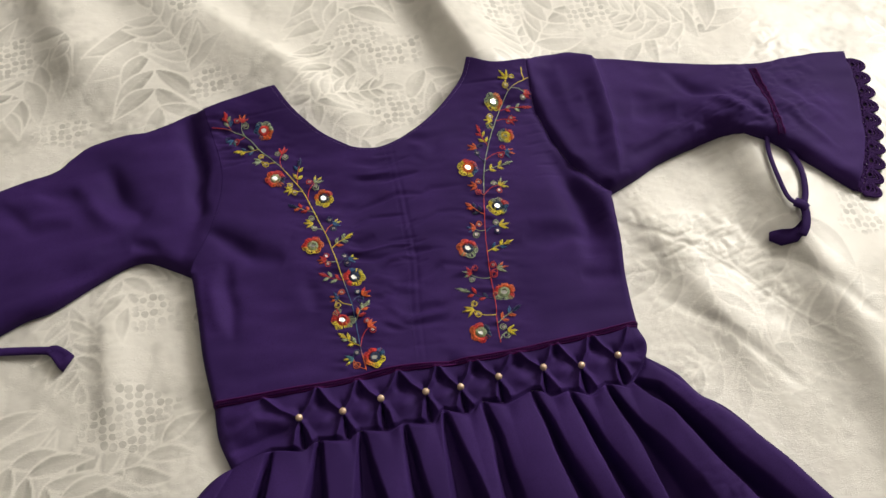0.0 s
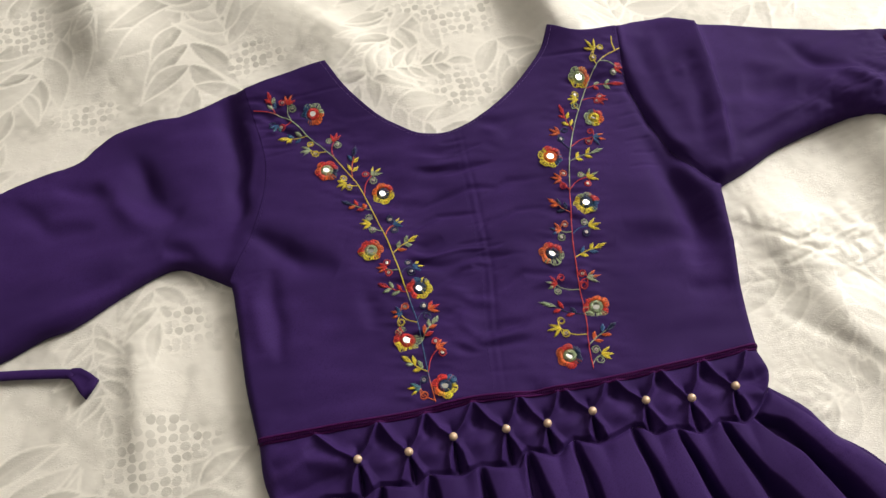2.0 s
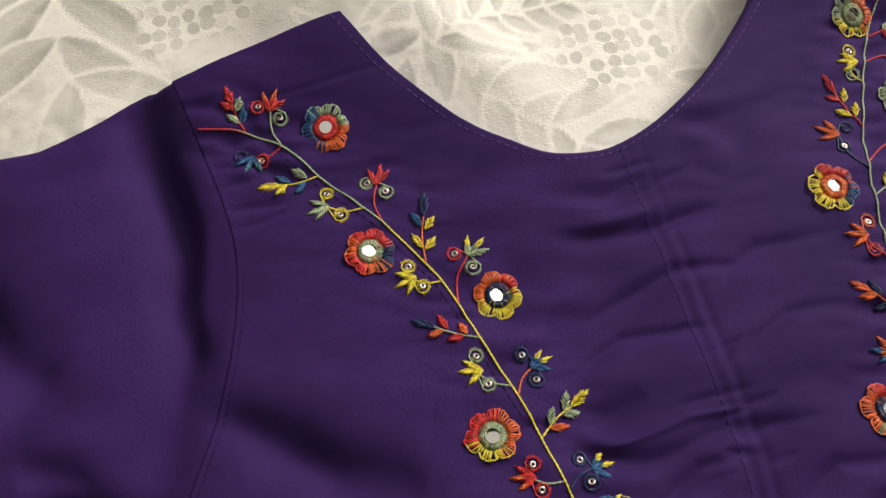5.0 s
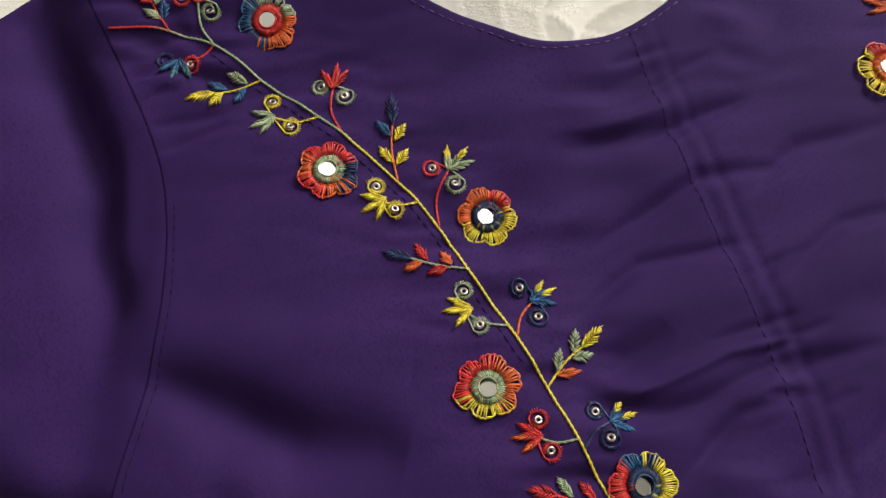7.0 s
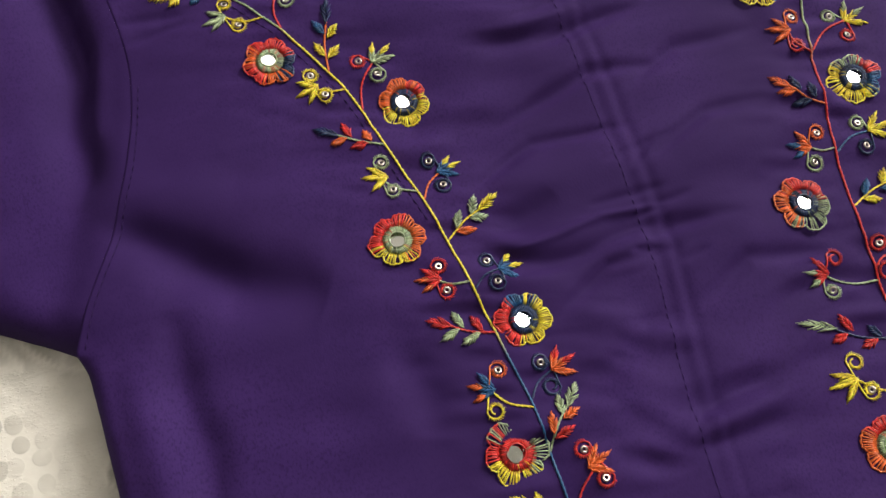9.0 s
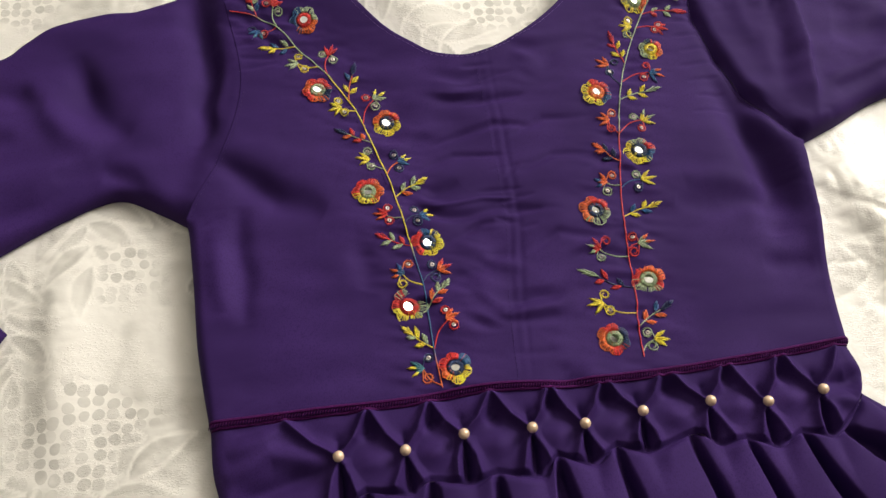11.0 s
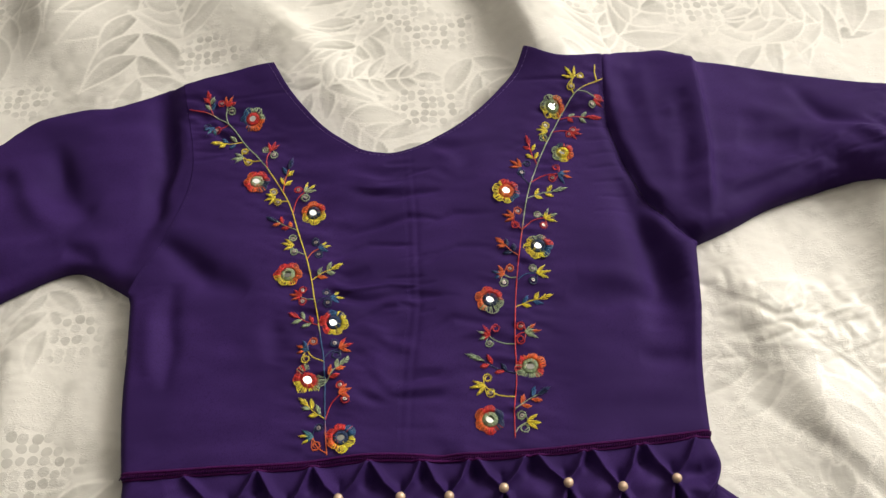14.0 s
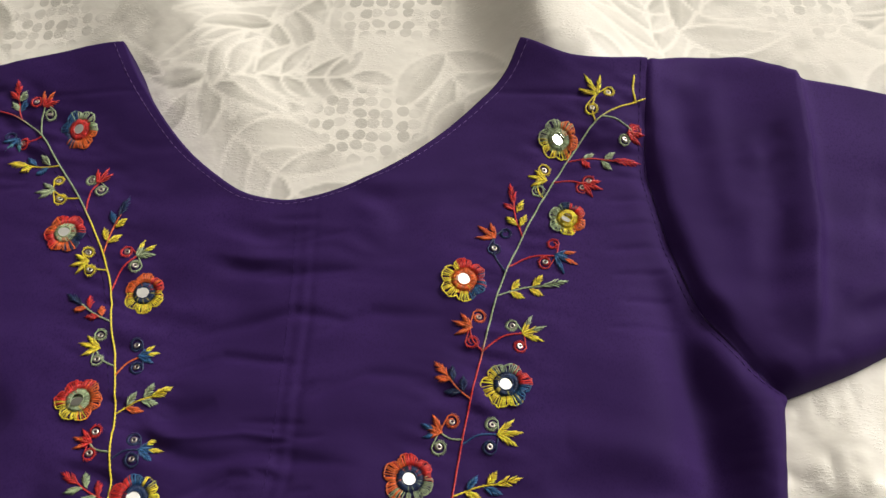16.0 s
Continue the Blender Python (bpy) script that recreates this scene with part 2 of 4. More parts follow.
def sheet_z(x, y):
    z = 0.0030 * grain(x, y, 0.13, 3) + 0.0012 * grain(x, y, 0.045, 4)
    z = z + fold(x, y, [0.30, 0.36, 0.40, 0.46, 0.6], [0.122, 0.113, 0.101, 0.088, 0.06], 0.028, 0.022, 0.050, 0.27, 0.85)
    z = z + fold(x, y, [0.30, 0.38, 0.47, 0.6], [-0.035, -0.078, -0.155, -0.24], 0.016, 0.060, 0.030, 0.25, 0.85)
    z = z + fold(x, y, [0.42, 0.5, 0.6], [-0.285, -0.31, -0.33], 0.018, 0.030, 0.05, 0.36, 0.9)
    z = z + fold(x, y, [-0.2, 0.0, 0.07, 0.17, 0.25], [0.385, 0.368, 0.362, 0.352, 0.34], 0.021, 0.030, 0.075, -0.6, 0.30)
    z = z + fold(x, y, [0.0, 0.08, 0.15], [0.268, 0.24, 0.225], 0.008, 0.018, 0.03, -0.05, 0.19)
    z = z + fold(x, y, [0.0, 0.15], [-0.275, -0.272], 0.006, 0.012, 0.02, 0.0, 0.18)
    z = z + fold(x, y, [-0.2, 0.3], [-0.42, -0.46], 0.012, 0.05, 0.06, -0.4, 0.3)
    crumple = np.clip(grain(x, y, 0.06, 12) - 0.15, 0, 1)
    rough = 1 + 1.7 * smoothstep(0.15, 0.24, x)
    z = z + 0.0011 * rough * crumple * np.abs(grain(x + 0.5 * y, y - 0.3 * x, (0.016, 0.007), 13)) + 0.0006 * rough * crumple * np.abs(grain(x, y, (0.008, 0.006), 14))
    z, x, y = np.array(z), np.asarray(x), np.asarray(y)
    side = (x > 0.16) & (x < 0.45) & (y > -0.10) & (y < 0.20)
    if side.any():
        p, q, rise = x[side], y[side], 0.0
        rise = rise - crease(p, q, [(0.180, 0.158), (0.235, 0.118), (0.285, 0.072), (0.325, 0.015), (0.365, -0.040)], 0.0006, 0.0016)
        rise = rise + crease(p, q, [(0.185, 0.152), (0.240, 0.110), (0.290, 0.064), (0.330, 0.006)], 0.0009, 0.005)
        rise = rise - crease(p, q, [(0.190, 0.100), (0.235, 0.088), (0.275, 0.080)], 0.0004, 0.0015)
        rise = rise + crease(p, q, [(0.205, 0.060), (0.255, 0.015), (0.300, -0.050)], 0.0016, 0.006)
        rise = rise + crease(p, q, [(0.300, 0.130), (0.345, 0.050), (0.400, -0.030)], 0.0020, 0.008)
        z[side] += rise
    calm = np.exp(-((x / 0.19) ** 6 + ((y - 0.13) / 0.20) ** 6))
    return z * (1 - 0.9 * calm)


def cloth_base(x, y):
    """Where the dress rests: on the sheet, but bridging its folds about the neck."""
    bridge = np.exp(-((np.abs(x) / 0.15) ** 6 + ((y - 0.34) / 0.07) ** 4))
    return sheet_z(x, y) * (1 - 0.65 * bridge)


def leaf_tone(tone, xs, ys, base, angle, length, width, dark):
    """Prints one leaf, pale-edged, darker along one half, on the sheet's pattern."""
    c, s = math.cos(angle), math.sin(angle)
    mid = (base[0] + c * length / 2, base[1] + s * length / 2)
    i0, i1 = np.searchsorted(xs, (mid[0] - length * 0.65, mid[0] + length * 0.65))
    j0, j1 = np.searchsorted(ys, (mid[1] - length * 0.65, mid[1] + length * 0.65))
    if i1 - i0 < 2 or j1 - j0 < 2:
        return
    gx, gy = np.meshgrid(xs[i0:i1] - base[0], ys[j0:j1] - base[1], indexing="ij")
    a, d = (gx * c + gy * s) / length, -gx * s + gy * c
    d = d - 0.30 * length * a * (1 - a) * (1 if dark * 97 % 2 > 1 else -1)
    half = width * np.sin(np.pi * np.clip(a, 0, 1) ** 0.8)
    body = smoothstep(0.0, 0.0014, half - np.abs(d)) * (a > 0) * (a < 1)
    rim = smoothstep(-0.0026, -0.0008, half - np.abs(d)) * (a > -0.03) * (a < 1.04)
    fill = dark * (0.65 + 0.35 * smoothstep(-0.6, 0.7, d / (half + 1e-4))) * (1 - 0.22 * np.exp(-(d / 0.0011) ** 2)) * (1.1 - 0.55 * np.clip(a, 0, 1))
    block = tone[i0:i1, j0:j1]
    tone[i0:i1, j0:j1] = (block * (1 - 0.95 * rim)) * (1 - body) + fill * body


def spray(tone, xs, ys, rng, x, y, heading, size, ink=1.0):
    """A printed spray: pairs of leaves that fan from a bending stalk. ink scales the print, lowered where sheen is
    painted in.
    """
    a = heading
    px, py = x, y
    pairs = 6
    for k in range(pairs):
        grow = size * (0.054 - 0.003 * k) * rng.uniform(0.85, 1.2)
        for side in (-1, 1):
            leaf_tone(tone, xs, ys, (px, py), a + side * rng.uniform(0.6, 1.05), grow, grow * rng.uniform(0.13, 0.19), ink * rng.uniform(0.5, 0.95))
        px, py = px + math.cos(a) * 0.017 * size, py + math.sin(a) * 0.017 * size
        a += rng.uniform(-0.22, 0.22)
    leaf_tone(tone, xs, ys, (px, py), a, 0.04 * size, 0.007 * size, 0.7 * ink)


def bed_sheet():
    rng = random.Random(5)
    xs = np.concatenate([np.linspace(-1.0, -0.52, 24, endpoint=False), np.arange(-0.52, 0.64, 0.0015), np.linspace(0.64, 1.1, 24)])
    ys = np.concatenate([np.linspace(-1.2, -0.24, 40, endpoint=False), np.arange(-0.24, 0.62, 0.0015), np.linspace(0.62, 0.9, 16)])
    gx, gy = np.meshgrid(xs, ys, indexing="ij")
    z = sheet_z(gx, gy)
    patch = grain(gx, gy, 0.055, 21) + 0.6 * grain(gx, gy, 0.022, 22)
    # last factor pales the ground right of the dress: sheen painted into the tone
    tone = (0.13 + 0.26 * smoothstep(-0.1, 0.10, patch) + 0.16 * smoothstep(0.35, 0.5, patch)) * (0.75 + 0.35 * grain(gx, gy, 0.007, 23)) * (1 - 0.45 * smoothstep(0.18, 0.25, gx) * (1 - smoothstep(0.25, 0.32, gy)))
    for x, y, heading, size in ((-0.222, 0.485, -85, 1.4), (-0.30, 0.47, -140, 1.2), (-0.02, 0.47, -100, 1.1), (0.03, 0.50, -20, 1.0), (0.295, 0.10, -100, 1.1),
                                (-0.33, -0.02, 20, 1.0), (-0.38, 0.04, -30, 1.0), (0.36, 0.36, 60, 1.1), (0.44, 0.40, 110, 1.0),
                                (-0.42, 0.36, 80, 1.2), (0.45, 0.02, -60, 1.1), (-0.03, 0.40, -110, 0.8), (-0.06, 0.335, 30, 0.7), (0.235, 0.135, -50, 1.3), (0.31, 0.04, 160, 1.2), (0.36, 0.10, -120, 1.3), (0.25, -0.02, 20, 1.2)):
        # half ink below the right sleeve imitates sheen washing out the print
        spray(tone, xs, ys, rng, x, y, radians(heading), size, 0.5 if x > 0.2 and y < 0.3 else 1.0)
    for _ in range(36):
        x, y = rng.uniform(-0.5, 0.62), rng.uniform(-0.22, 0.62)
        if not (-0.2 < x < 0.2 and -0.2 < y < 0.28):
            # same painted sheen on the right: these sprays drop to 0.5
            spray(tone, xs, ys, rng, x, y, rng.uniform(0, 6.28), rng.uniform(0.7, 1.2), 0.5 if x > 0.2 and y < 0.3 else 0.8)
    for _ in range(60):
        x, y = rng.uniform(-0.5, 0.62), rng.uniform(-0.22, 0.62)
        if -0.17 < x < 0.17 and -0.2 < y < 0.26:
            continue
        leaf_tone(tone, xs, ys, (x, y), rng.uniform(0, 6.28), rng.uniform(0.018, 0.045), rng.uniform(0.003, 0.008), rng.uniform(0.3, 0.9))
    honey = np.zeros_like(gx)
    for x, y, rx, ry in ((-0.156, 0.385, 0.028, 0.02), (-0.308, 0.355, 0.03, 0.022), (-0.181, 0.495, 0.024, 0.03), (-0.002, 0.425, 0.03, 0.026),
                         (0.152, 0.43, 0.035, 0.03), (0.25, 0.41, 0.03, 0.035), (-0.265, 0.045, 0.04, 0.036), (-0.235, 0.135, 0.022, 0.02),
                         (-0.33, -0.05, 0.03, 0.026), (0.42, 0.10, 0.025, 0.03), (0.022, 0.318, 0.030, 0.022), (0.035, 0.395, 0.030, 0.028), (-0.36, 0.46, 0.03, 0.03), (0.40, 0.46, 0.03, 0.03), (0.06, 0.55, 0.04, 0.03)):
        blob = 1 - np.hypot((gx - x) / rx, (gy - y) / ry) + 0.35 * grain(gx, gy, 0.018, 31)
        honey = np.maximum(honey, smoothstep(-0.15, 0.45, blob))
    nx, ny = len(xs), len(ys)
    me = bpy.data.meshes.new("bed_sheet")
    me.vertices.add(nx * ny)
    me.vertices.foreach_set("co", np.stack([gx, gy, z], 2).astype(np.float32).ravel())
    i, j = np.meshgrid(np.arange(nx - 1), np.arange(ny - 1), indexing="ij")
    a = (i * ny + j).ravel()
    loops = np.stack([a, a + ny, a + ny + 1, a + 1], 1).astype(np.int32)
    me.loops.add(loops.size)
    me.loops.foreach_set("vertex_index", loops.ravel())
    me.polygons.add(len(loops))
    me.polygons.foreach_set("loop_start", np.arange(len(loops), dtype=np.int32) * 4)
    me.update(calc_edges=True)
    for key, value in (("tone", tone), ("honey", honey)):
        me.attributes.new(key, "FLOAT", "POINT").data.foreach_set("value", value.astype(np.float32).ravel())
    return tagged(part("bed_sheet", me, SATIN), "cream satin brocade sheet with grey leaf print, paled by painted sheen on the right, softly rumpled", "bed sheet")


bed_sheet()


# ---- the dress: cloth panels ----
def coons(bottom, top, left, right, nu, nv):
    b, t, l, r = spline(bottom, nu), spline(top, nu), spline(left, nv), spline(right, nv)
    u, v = np.linspace(0, 1, nu)[:, None, None], np.linspace(0, 1, nv)[None, :, None]
    g = (1 - v) * b[:, None] + v * t[:, None] + (1 - u) * l[None] + u * r[None]
    return g - ((1 - u) * (1 - v) * b[0] + u * (1 - v) * b[-1] + (1 - u) * v * t[0] + u * v * t[-1])


def panel(name, bottom, top, left, right, nu, nv, height, edges, parent, label="", wall="lrbt"):
    """A cloth panel over four edge lines. height(x, y) is the cloth above the sheet; edges gives, per side (l r b t), the width of its
    rounding and the height that is left at the rim. wall: the sides that turn down to the sheet."""
    g = coons(bottom, top, left, right, nu, nv)
    x, y = g[..., 0], g[..., 1]
    du = np.concatenate([np.zeros((1, nv)), np.cumsum(np.linalg.norm(np.diff(g, axis=0), axis=2), axis=0)])
    dv = np.concatenate([np.zeros((nu, 1)), np.cumsum(np.linalg.norm(np.diff(g, axis=1), axis=2), axis=1)], axis=1)
    far = {"l": du, "r": du[-1:] - du, "b": dv, "t": dv[:, -1:] - dv}
    z = height(x, y)
    for side, (width, rim) in edges.items():
        s = np.clip(far[side] / width, 0, 1)
        f = np.sqrt(np.clip(1 - (1 - s) ** 2, 0, 1))
        z = np.minimum(z, rim) * (1 - f) + z * f
    base = cloth_base(x, y)
    z = base + np.maximum(z, 0.002)
    verts = np.stack([x, y, z], 2).reshape(-1, 3).tolist()
    idx = lambda i, j: i * nv + j
    faces = [(idx(i, j), idx(i + 1, j), idx(i + 1, j + 1), idx(i, j + 1)) for i in range(nu - 1) for j in range(nv - 1)]
    rims = {"b": [idx(i, 0) for i in range(nu)], "r": [idx(nu - 1, j) for j in range(nv)],
            "t": [idx(i, nv - 1) for i in reversed(range(nu))], "l": [idx(0, j) for j in reversed(range(nv))]}
    centre = np.array([x.mean(), y.mean()])
    for side in wall:
        ring = rims[side]
        low = []
        for k in ring:
            px, py, _ = verts[k]
            away = np.array([px, py]) - centre
            away = away / (np.linalg.norm(away) + 1e-9) * 0.0015
            qx, qy = px - away[0], py - away[1]
            low.append(len(verts))
            verts.append([qx, qy, float(sheet_z(np.array(qx), np.array(qy))) + 0.0004])
        faces += [(a, c, d, b) for a, b, c, d in zip(ring[:-1], ring[1:], low[:-1], low[1:])]
    return part(name, mesh_of(name, verts, faces), CREPE, parent, label)


dress = tagged(new("dress"), "purple crepe dress with bright floral embroidery, laid out on the sheet", "dress")

ARM_L = [(-0.1985, 0.162), (-0.192, 0.175), (-0.183, 0.191), (-0.171, 0.216), (-0.162, 0.250), (-0.161, 0.275), (-0.165, 0.305), (-0.170, 0.337)]
ARM_R = [(0.199, 0.170), (0.187, 0.180), (0.169, 0.210), (0.160, 0.240), (0.154, 0.279), (0.155, 0.310), (0.157, 0.335)]
SIDE_L = [(-0.191, 0.033), (-0.196, 0.078), (-0.197, 0.119), (-0.1985, 0.162)]
SIDE_R = [(0.176, 0.030), (0.183, 0.083), (0.191, 0.120), (0.199, 0.170)]
NECK = [(-0.098, 0.344), (-0.086, 0.321), (-0.064, 0.291), (-0.038, 0.2685), (-0.018, 0.2615), (-0.002, 0.2625), (0.018, 0.270), (0.043, 0.285), (0.069, 0.307), (0.087, 0.326), (0.096, 0.343)]
WAIST = [(-0.191, 0.033), (-0.133, 0.032), (-0.083, 0.031), (-0.033, 0.032), (0.013, 0.028), (0.077, 0.027), (0.128, 0.028), (0.176, 0.030)]
CENTRE_SEAM = [(0.002, 0.262), (0.002, 0.199), (0.0, 0.135), (-0.008, 0.086), (-0.013, 0.034)]
VINE_L = [(-0.164, 0.3115), (-0.147, 0.3065), (-0.1335, 0.296), (-0.123, 0.281), (-0.111, 0.265), (-0.1008, 0.2488), (-0.0888, 0.2248), (-0.0818, 0.1988),
          (-0.0748, 0.1718), (-0.0698, 0.1388), (-0.0668, 0.1148), (-0.0648, 0.0968), (-0.0648, 0.0588), (-0.0638, 0.0368)]
VINE_R = [(0.155, 0.313), (0.130, 0.299), (0.105, 0.262), (0.0862, 0.2218), (0.0762, 0.1858), (0.0682, 0.1498), (0.0622, 0.1118), (0.0592, 0.0788), (0.0552, 0.0578), (0.0532, 0.0388)]


def bodice_z(x, y):
    z = 0.0138 + 0.0016 * grain(x, y, 0.07, 41) + 0.0009 * grain(x, y, (0.05, 0.022), 42) + 0.0007 * grain(x + 0.3 * y, y, (0.026, 0.011), 45) + 0.0008 * grain(x - 0.4 * y, y, (0.040, 0.018), 46)
    z = z + 0.008 * np.exp(-(np.hypot(x + 0.100, y - 0.350) / 0.030) ** 2) + 0.010 * np.exp(-(np.hypot(x - 0.098, y - 0.350) / 0.030) ** 2)
    z = z + 0.0045 * np.exp(-(near(x, y, NECK) / 0.035) ** 2) + 0.0055 * smoothstep(0.26, 0.32, y) + 0.005 * np.exp(-(np.hypot(x + 0.148, y - 0.338) / 0.028) ** 2)
    z = z - 0.004 * np.exp(-(np.hypot(x - 0.060, y - 0.085) / 0.055) ** 2)
    z = z + 0.003 * np.exp(-(np.hypot(x + 0.050, y - 0.040) / 0.025) ** 2)
    z = z + crease(x, y, [(-0.178, 0.200), (-0.158, 0.182), (-0.142, 0.168), (-0.118, 0.156)], 0.0065, 0.010)
    z = z - crease(x, y, [(-0.175, 0.222), (-0.145, 0.192), (-0.110, 0.178)], 0.0028, 0.012)
    z = z + crease(x, y, [(-0.166, 0.165), (-0.169, 0.128), (-0.168, 0.09)], 0.0035, 0.007)
    z = z - crease(x, y, [(-0.180, 0.150), (-0.182, 0.10)], 0.003, 0.008)
    z = z + crease(x, y, [(0.150, 0.225), (0.162, 0.180), (0.165, 0.140), (0.160, 0.105)], 0.0105, 0.012)
    z = z - crease(x, y, [(0.178, 0.205), (0.188, 0.165), (0.186, 0.110), (0.180, 0.070)], 0.0055, 0.011)
    z = z + crease(x, y, [(0.070, 0.317), (0.115, 0.314), (0.156, 0.314)], 0.0007, 0.0013) + crease(x, y, [(-0.080, 0.317), (-0.118, 0.316), (-0.160, 0.318)], 0.0006, 0.0013)
    z = z + crease(x, y, [(0.100, 0.137), (0.125, 0.129), (0.155, 0.127)], 0.0030, 0.008)
    z = z - crease(x, y, [(0.110, 0.152), (0.150, 0.142)], 0.0020, 0.008)
    z = z + crease(x, y, [(0.140, 0.086), (0.172, 0.080)], 0.0025, 0.008)
    z = z + crease(x, y, [(-0.102, 0.134), (-0.096, 0.114), (-0.10, 0.10)], 0.0022, 0.008)
    z = z + crease(x, y, [(-0.056, 0.141), (-0.010, 0.145), (0.026, 0.140)], 0.0014, 0.003)
    z = z + crease(x, y, [(-0.044, 0.196), (-0.004, 0.206), (0.02, 0.202)], 0.0022, 0.003)
    z = z + crease(x, y, [(-0.057, 0.157), (-0.033, 0.167)], 0.0016, 0.004)
    z = z + crease(x, y, [(-0.055, 0.098), (-0.020, 0.110), (0.0, 0.108)], 0.0018, 0.0045)
    z = z + crease(x, y, [(-0.02, 0.222), (0.022, 0.226)], 0.0021, 0.0028)
    z = z + crease(x, y, CENTRE_SEAM, 0.0005, 0.0020) + crease(x, y, [(px - 0.006, py) for px, py in CENTRE_SEAM], 0.0004, 0.0020)
    z = z - 0.0040 * np.exp(-(near(x, y, ARM_R) / 0.0060) ** 2) * smoothstep(0.33, 0.29, y)
    middle = np.exp(-((x + 0.004) / 0.045) ** 2)
    vines = np.maximum(np.exp(-(near(x, y, VINE_L) / 0.022) ** 2), np.exp(-(near(x, y, VINE_R) / 0.022) ** 2))
    yy = y + 0.007 * grain(x, y, 0.028, 47) + 0.25 * x * grain(x, y, 0.09, 48)
    pick = random.Random(29)
    for k in range(14):
        py = pick.uniform(0.045, 0.25)
        px = float(np.interp(py, [0.034, 0.135, 0.262], [-0.013, 0.0, 0.002])) - 0.003 + pick.uniform(-0.012, 0.010)
        wide, lean = pick.uniform(0.005, 0.017), pick.uniform(-0.003, 0.006)
        z = z + crease(x, y, [(px - wide, py - lean), (px, py), (px + wide * 0.8, py + lean * 0.6)], pick.uniform(0.0004, 0.0013), pick.uniform(0.0015, 0.0026))
    for k in range(9):
        py = 0.300 - 0.0125 * k
        z = z + crease(x, y, [(0.153 + 0.0007 * k, py), (0.133 + 0.003 * math.sin(k * 2.1), py - 0.002)], 0.0009, 0.0018)
    for k in range(6):
        py = 0.312 - 0.0090 * k
        z = z + crease(x, y, [(-0.163 + 0.0006 * k, py), (-0.140 + 0.005 * math.sin(k * 1.7), py + 0.003 * math.sin(k * 2.9))], 0.0010, 0.0019)
    z = z + crease(x, y, [(-0.060, 0.176), (-0.032, 0.186), (-0.004, 0.184)], 0.0016, 0.0026) + crease(x, y, [(0.006, 0.196), (0.030, 0.206), (0.060, 0.204)], 0.0015, 0.0030)
    z = z + crease(x, y, [(0.004, 0.168), (0.030, 0.178), (0.055, 0.176)], 0.0015, 0.0028) + crease(x, y, [(-0.050, 0.124), (-0.024, 0.136), (0.0, 0.134)], 0.0015, 0.0025)
    z = z + crease(x, y, [(0.0, 0.112), (0.022, 0.124), (0.048, 0.118)], 0.0014, 0.0030) - crease(x, y, [(-0.052, 0.150), (-0.02, 0.153), (0.004, 0.150)], 0.0012, 0.0016)
    z = z + (0.0042 * middle + 0.0022 * vines) * np.clip(0.3 + 0.9 * grain(x, y, 0.030, 49), 0, 1) * grain(x, yy, (0.019, 0.0075), 43) + 0.0011 * vines * grain(x, y + 0.2 * x, (0.011, 0.0042), 44)
    return z


length_of = lambda line: sum(math.dist(p, q) for p, q in zip(line[:-1], line[1:]))
along_side = np.linspace(0, 1, 350)[None, :]
RIM_L = 0.006 + 0.020 * smoothstep(-0.03, 0.03, along_side - length_of(SIDE_L) / (length_of(SIDE_L) + length_of(ARM_L)))
RIM_R = 0.006 + 0.020 * smoothstep(-0.03, 0.03, along_side - length_of(SIDE_R) / (length_of(SIDE_R) + length_of(ARM_R)))
part_top = joined([ARM_L[-1], (-0.143, 0.341), (-0.098, 0.344)], NECK, [NECK[-1], (0.120, 0.334), ARM_R[-1]])
bodice = panel("bodice", WAIST, part_top, joined(SIDE_L, ARM_L), joined(SIDE_R, ARM_R), 400, 350, bodice_z,
               {"l": (0.007, RIM_L), "r": (0.007, RIM_R), "t": (0.003, 0.0150), "b": (0.004, 0.011)}, dress, "purple crepe bodice with a scooped neck")


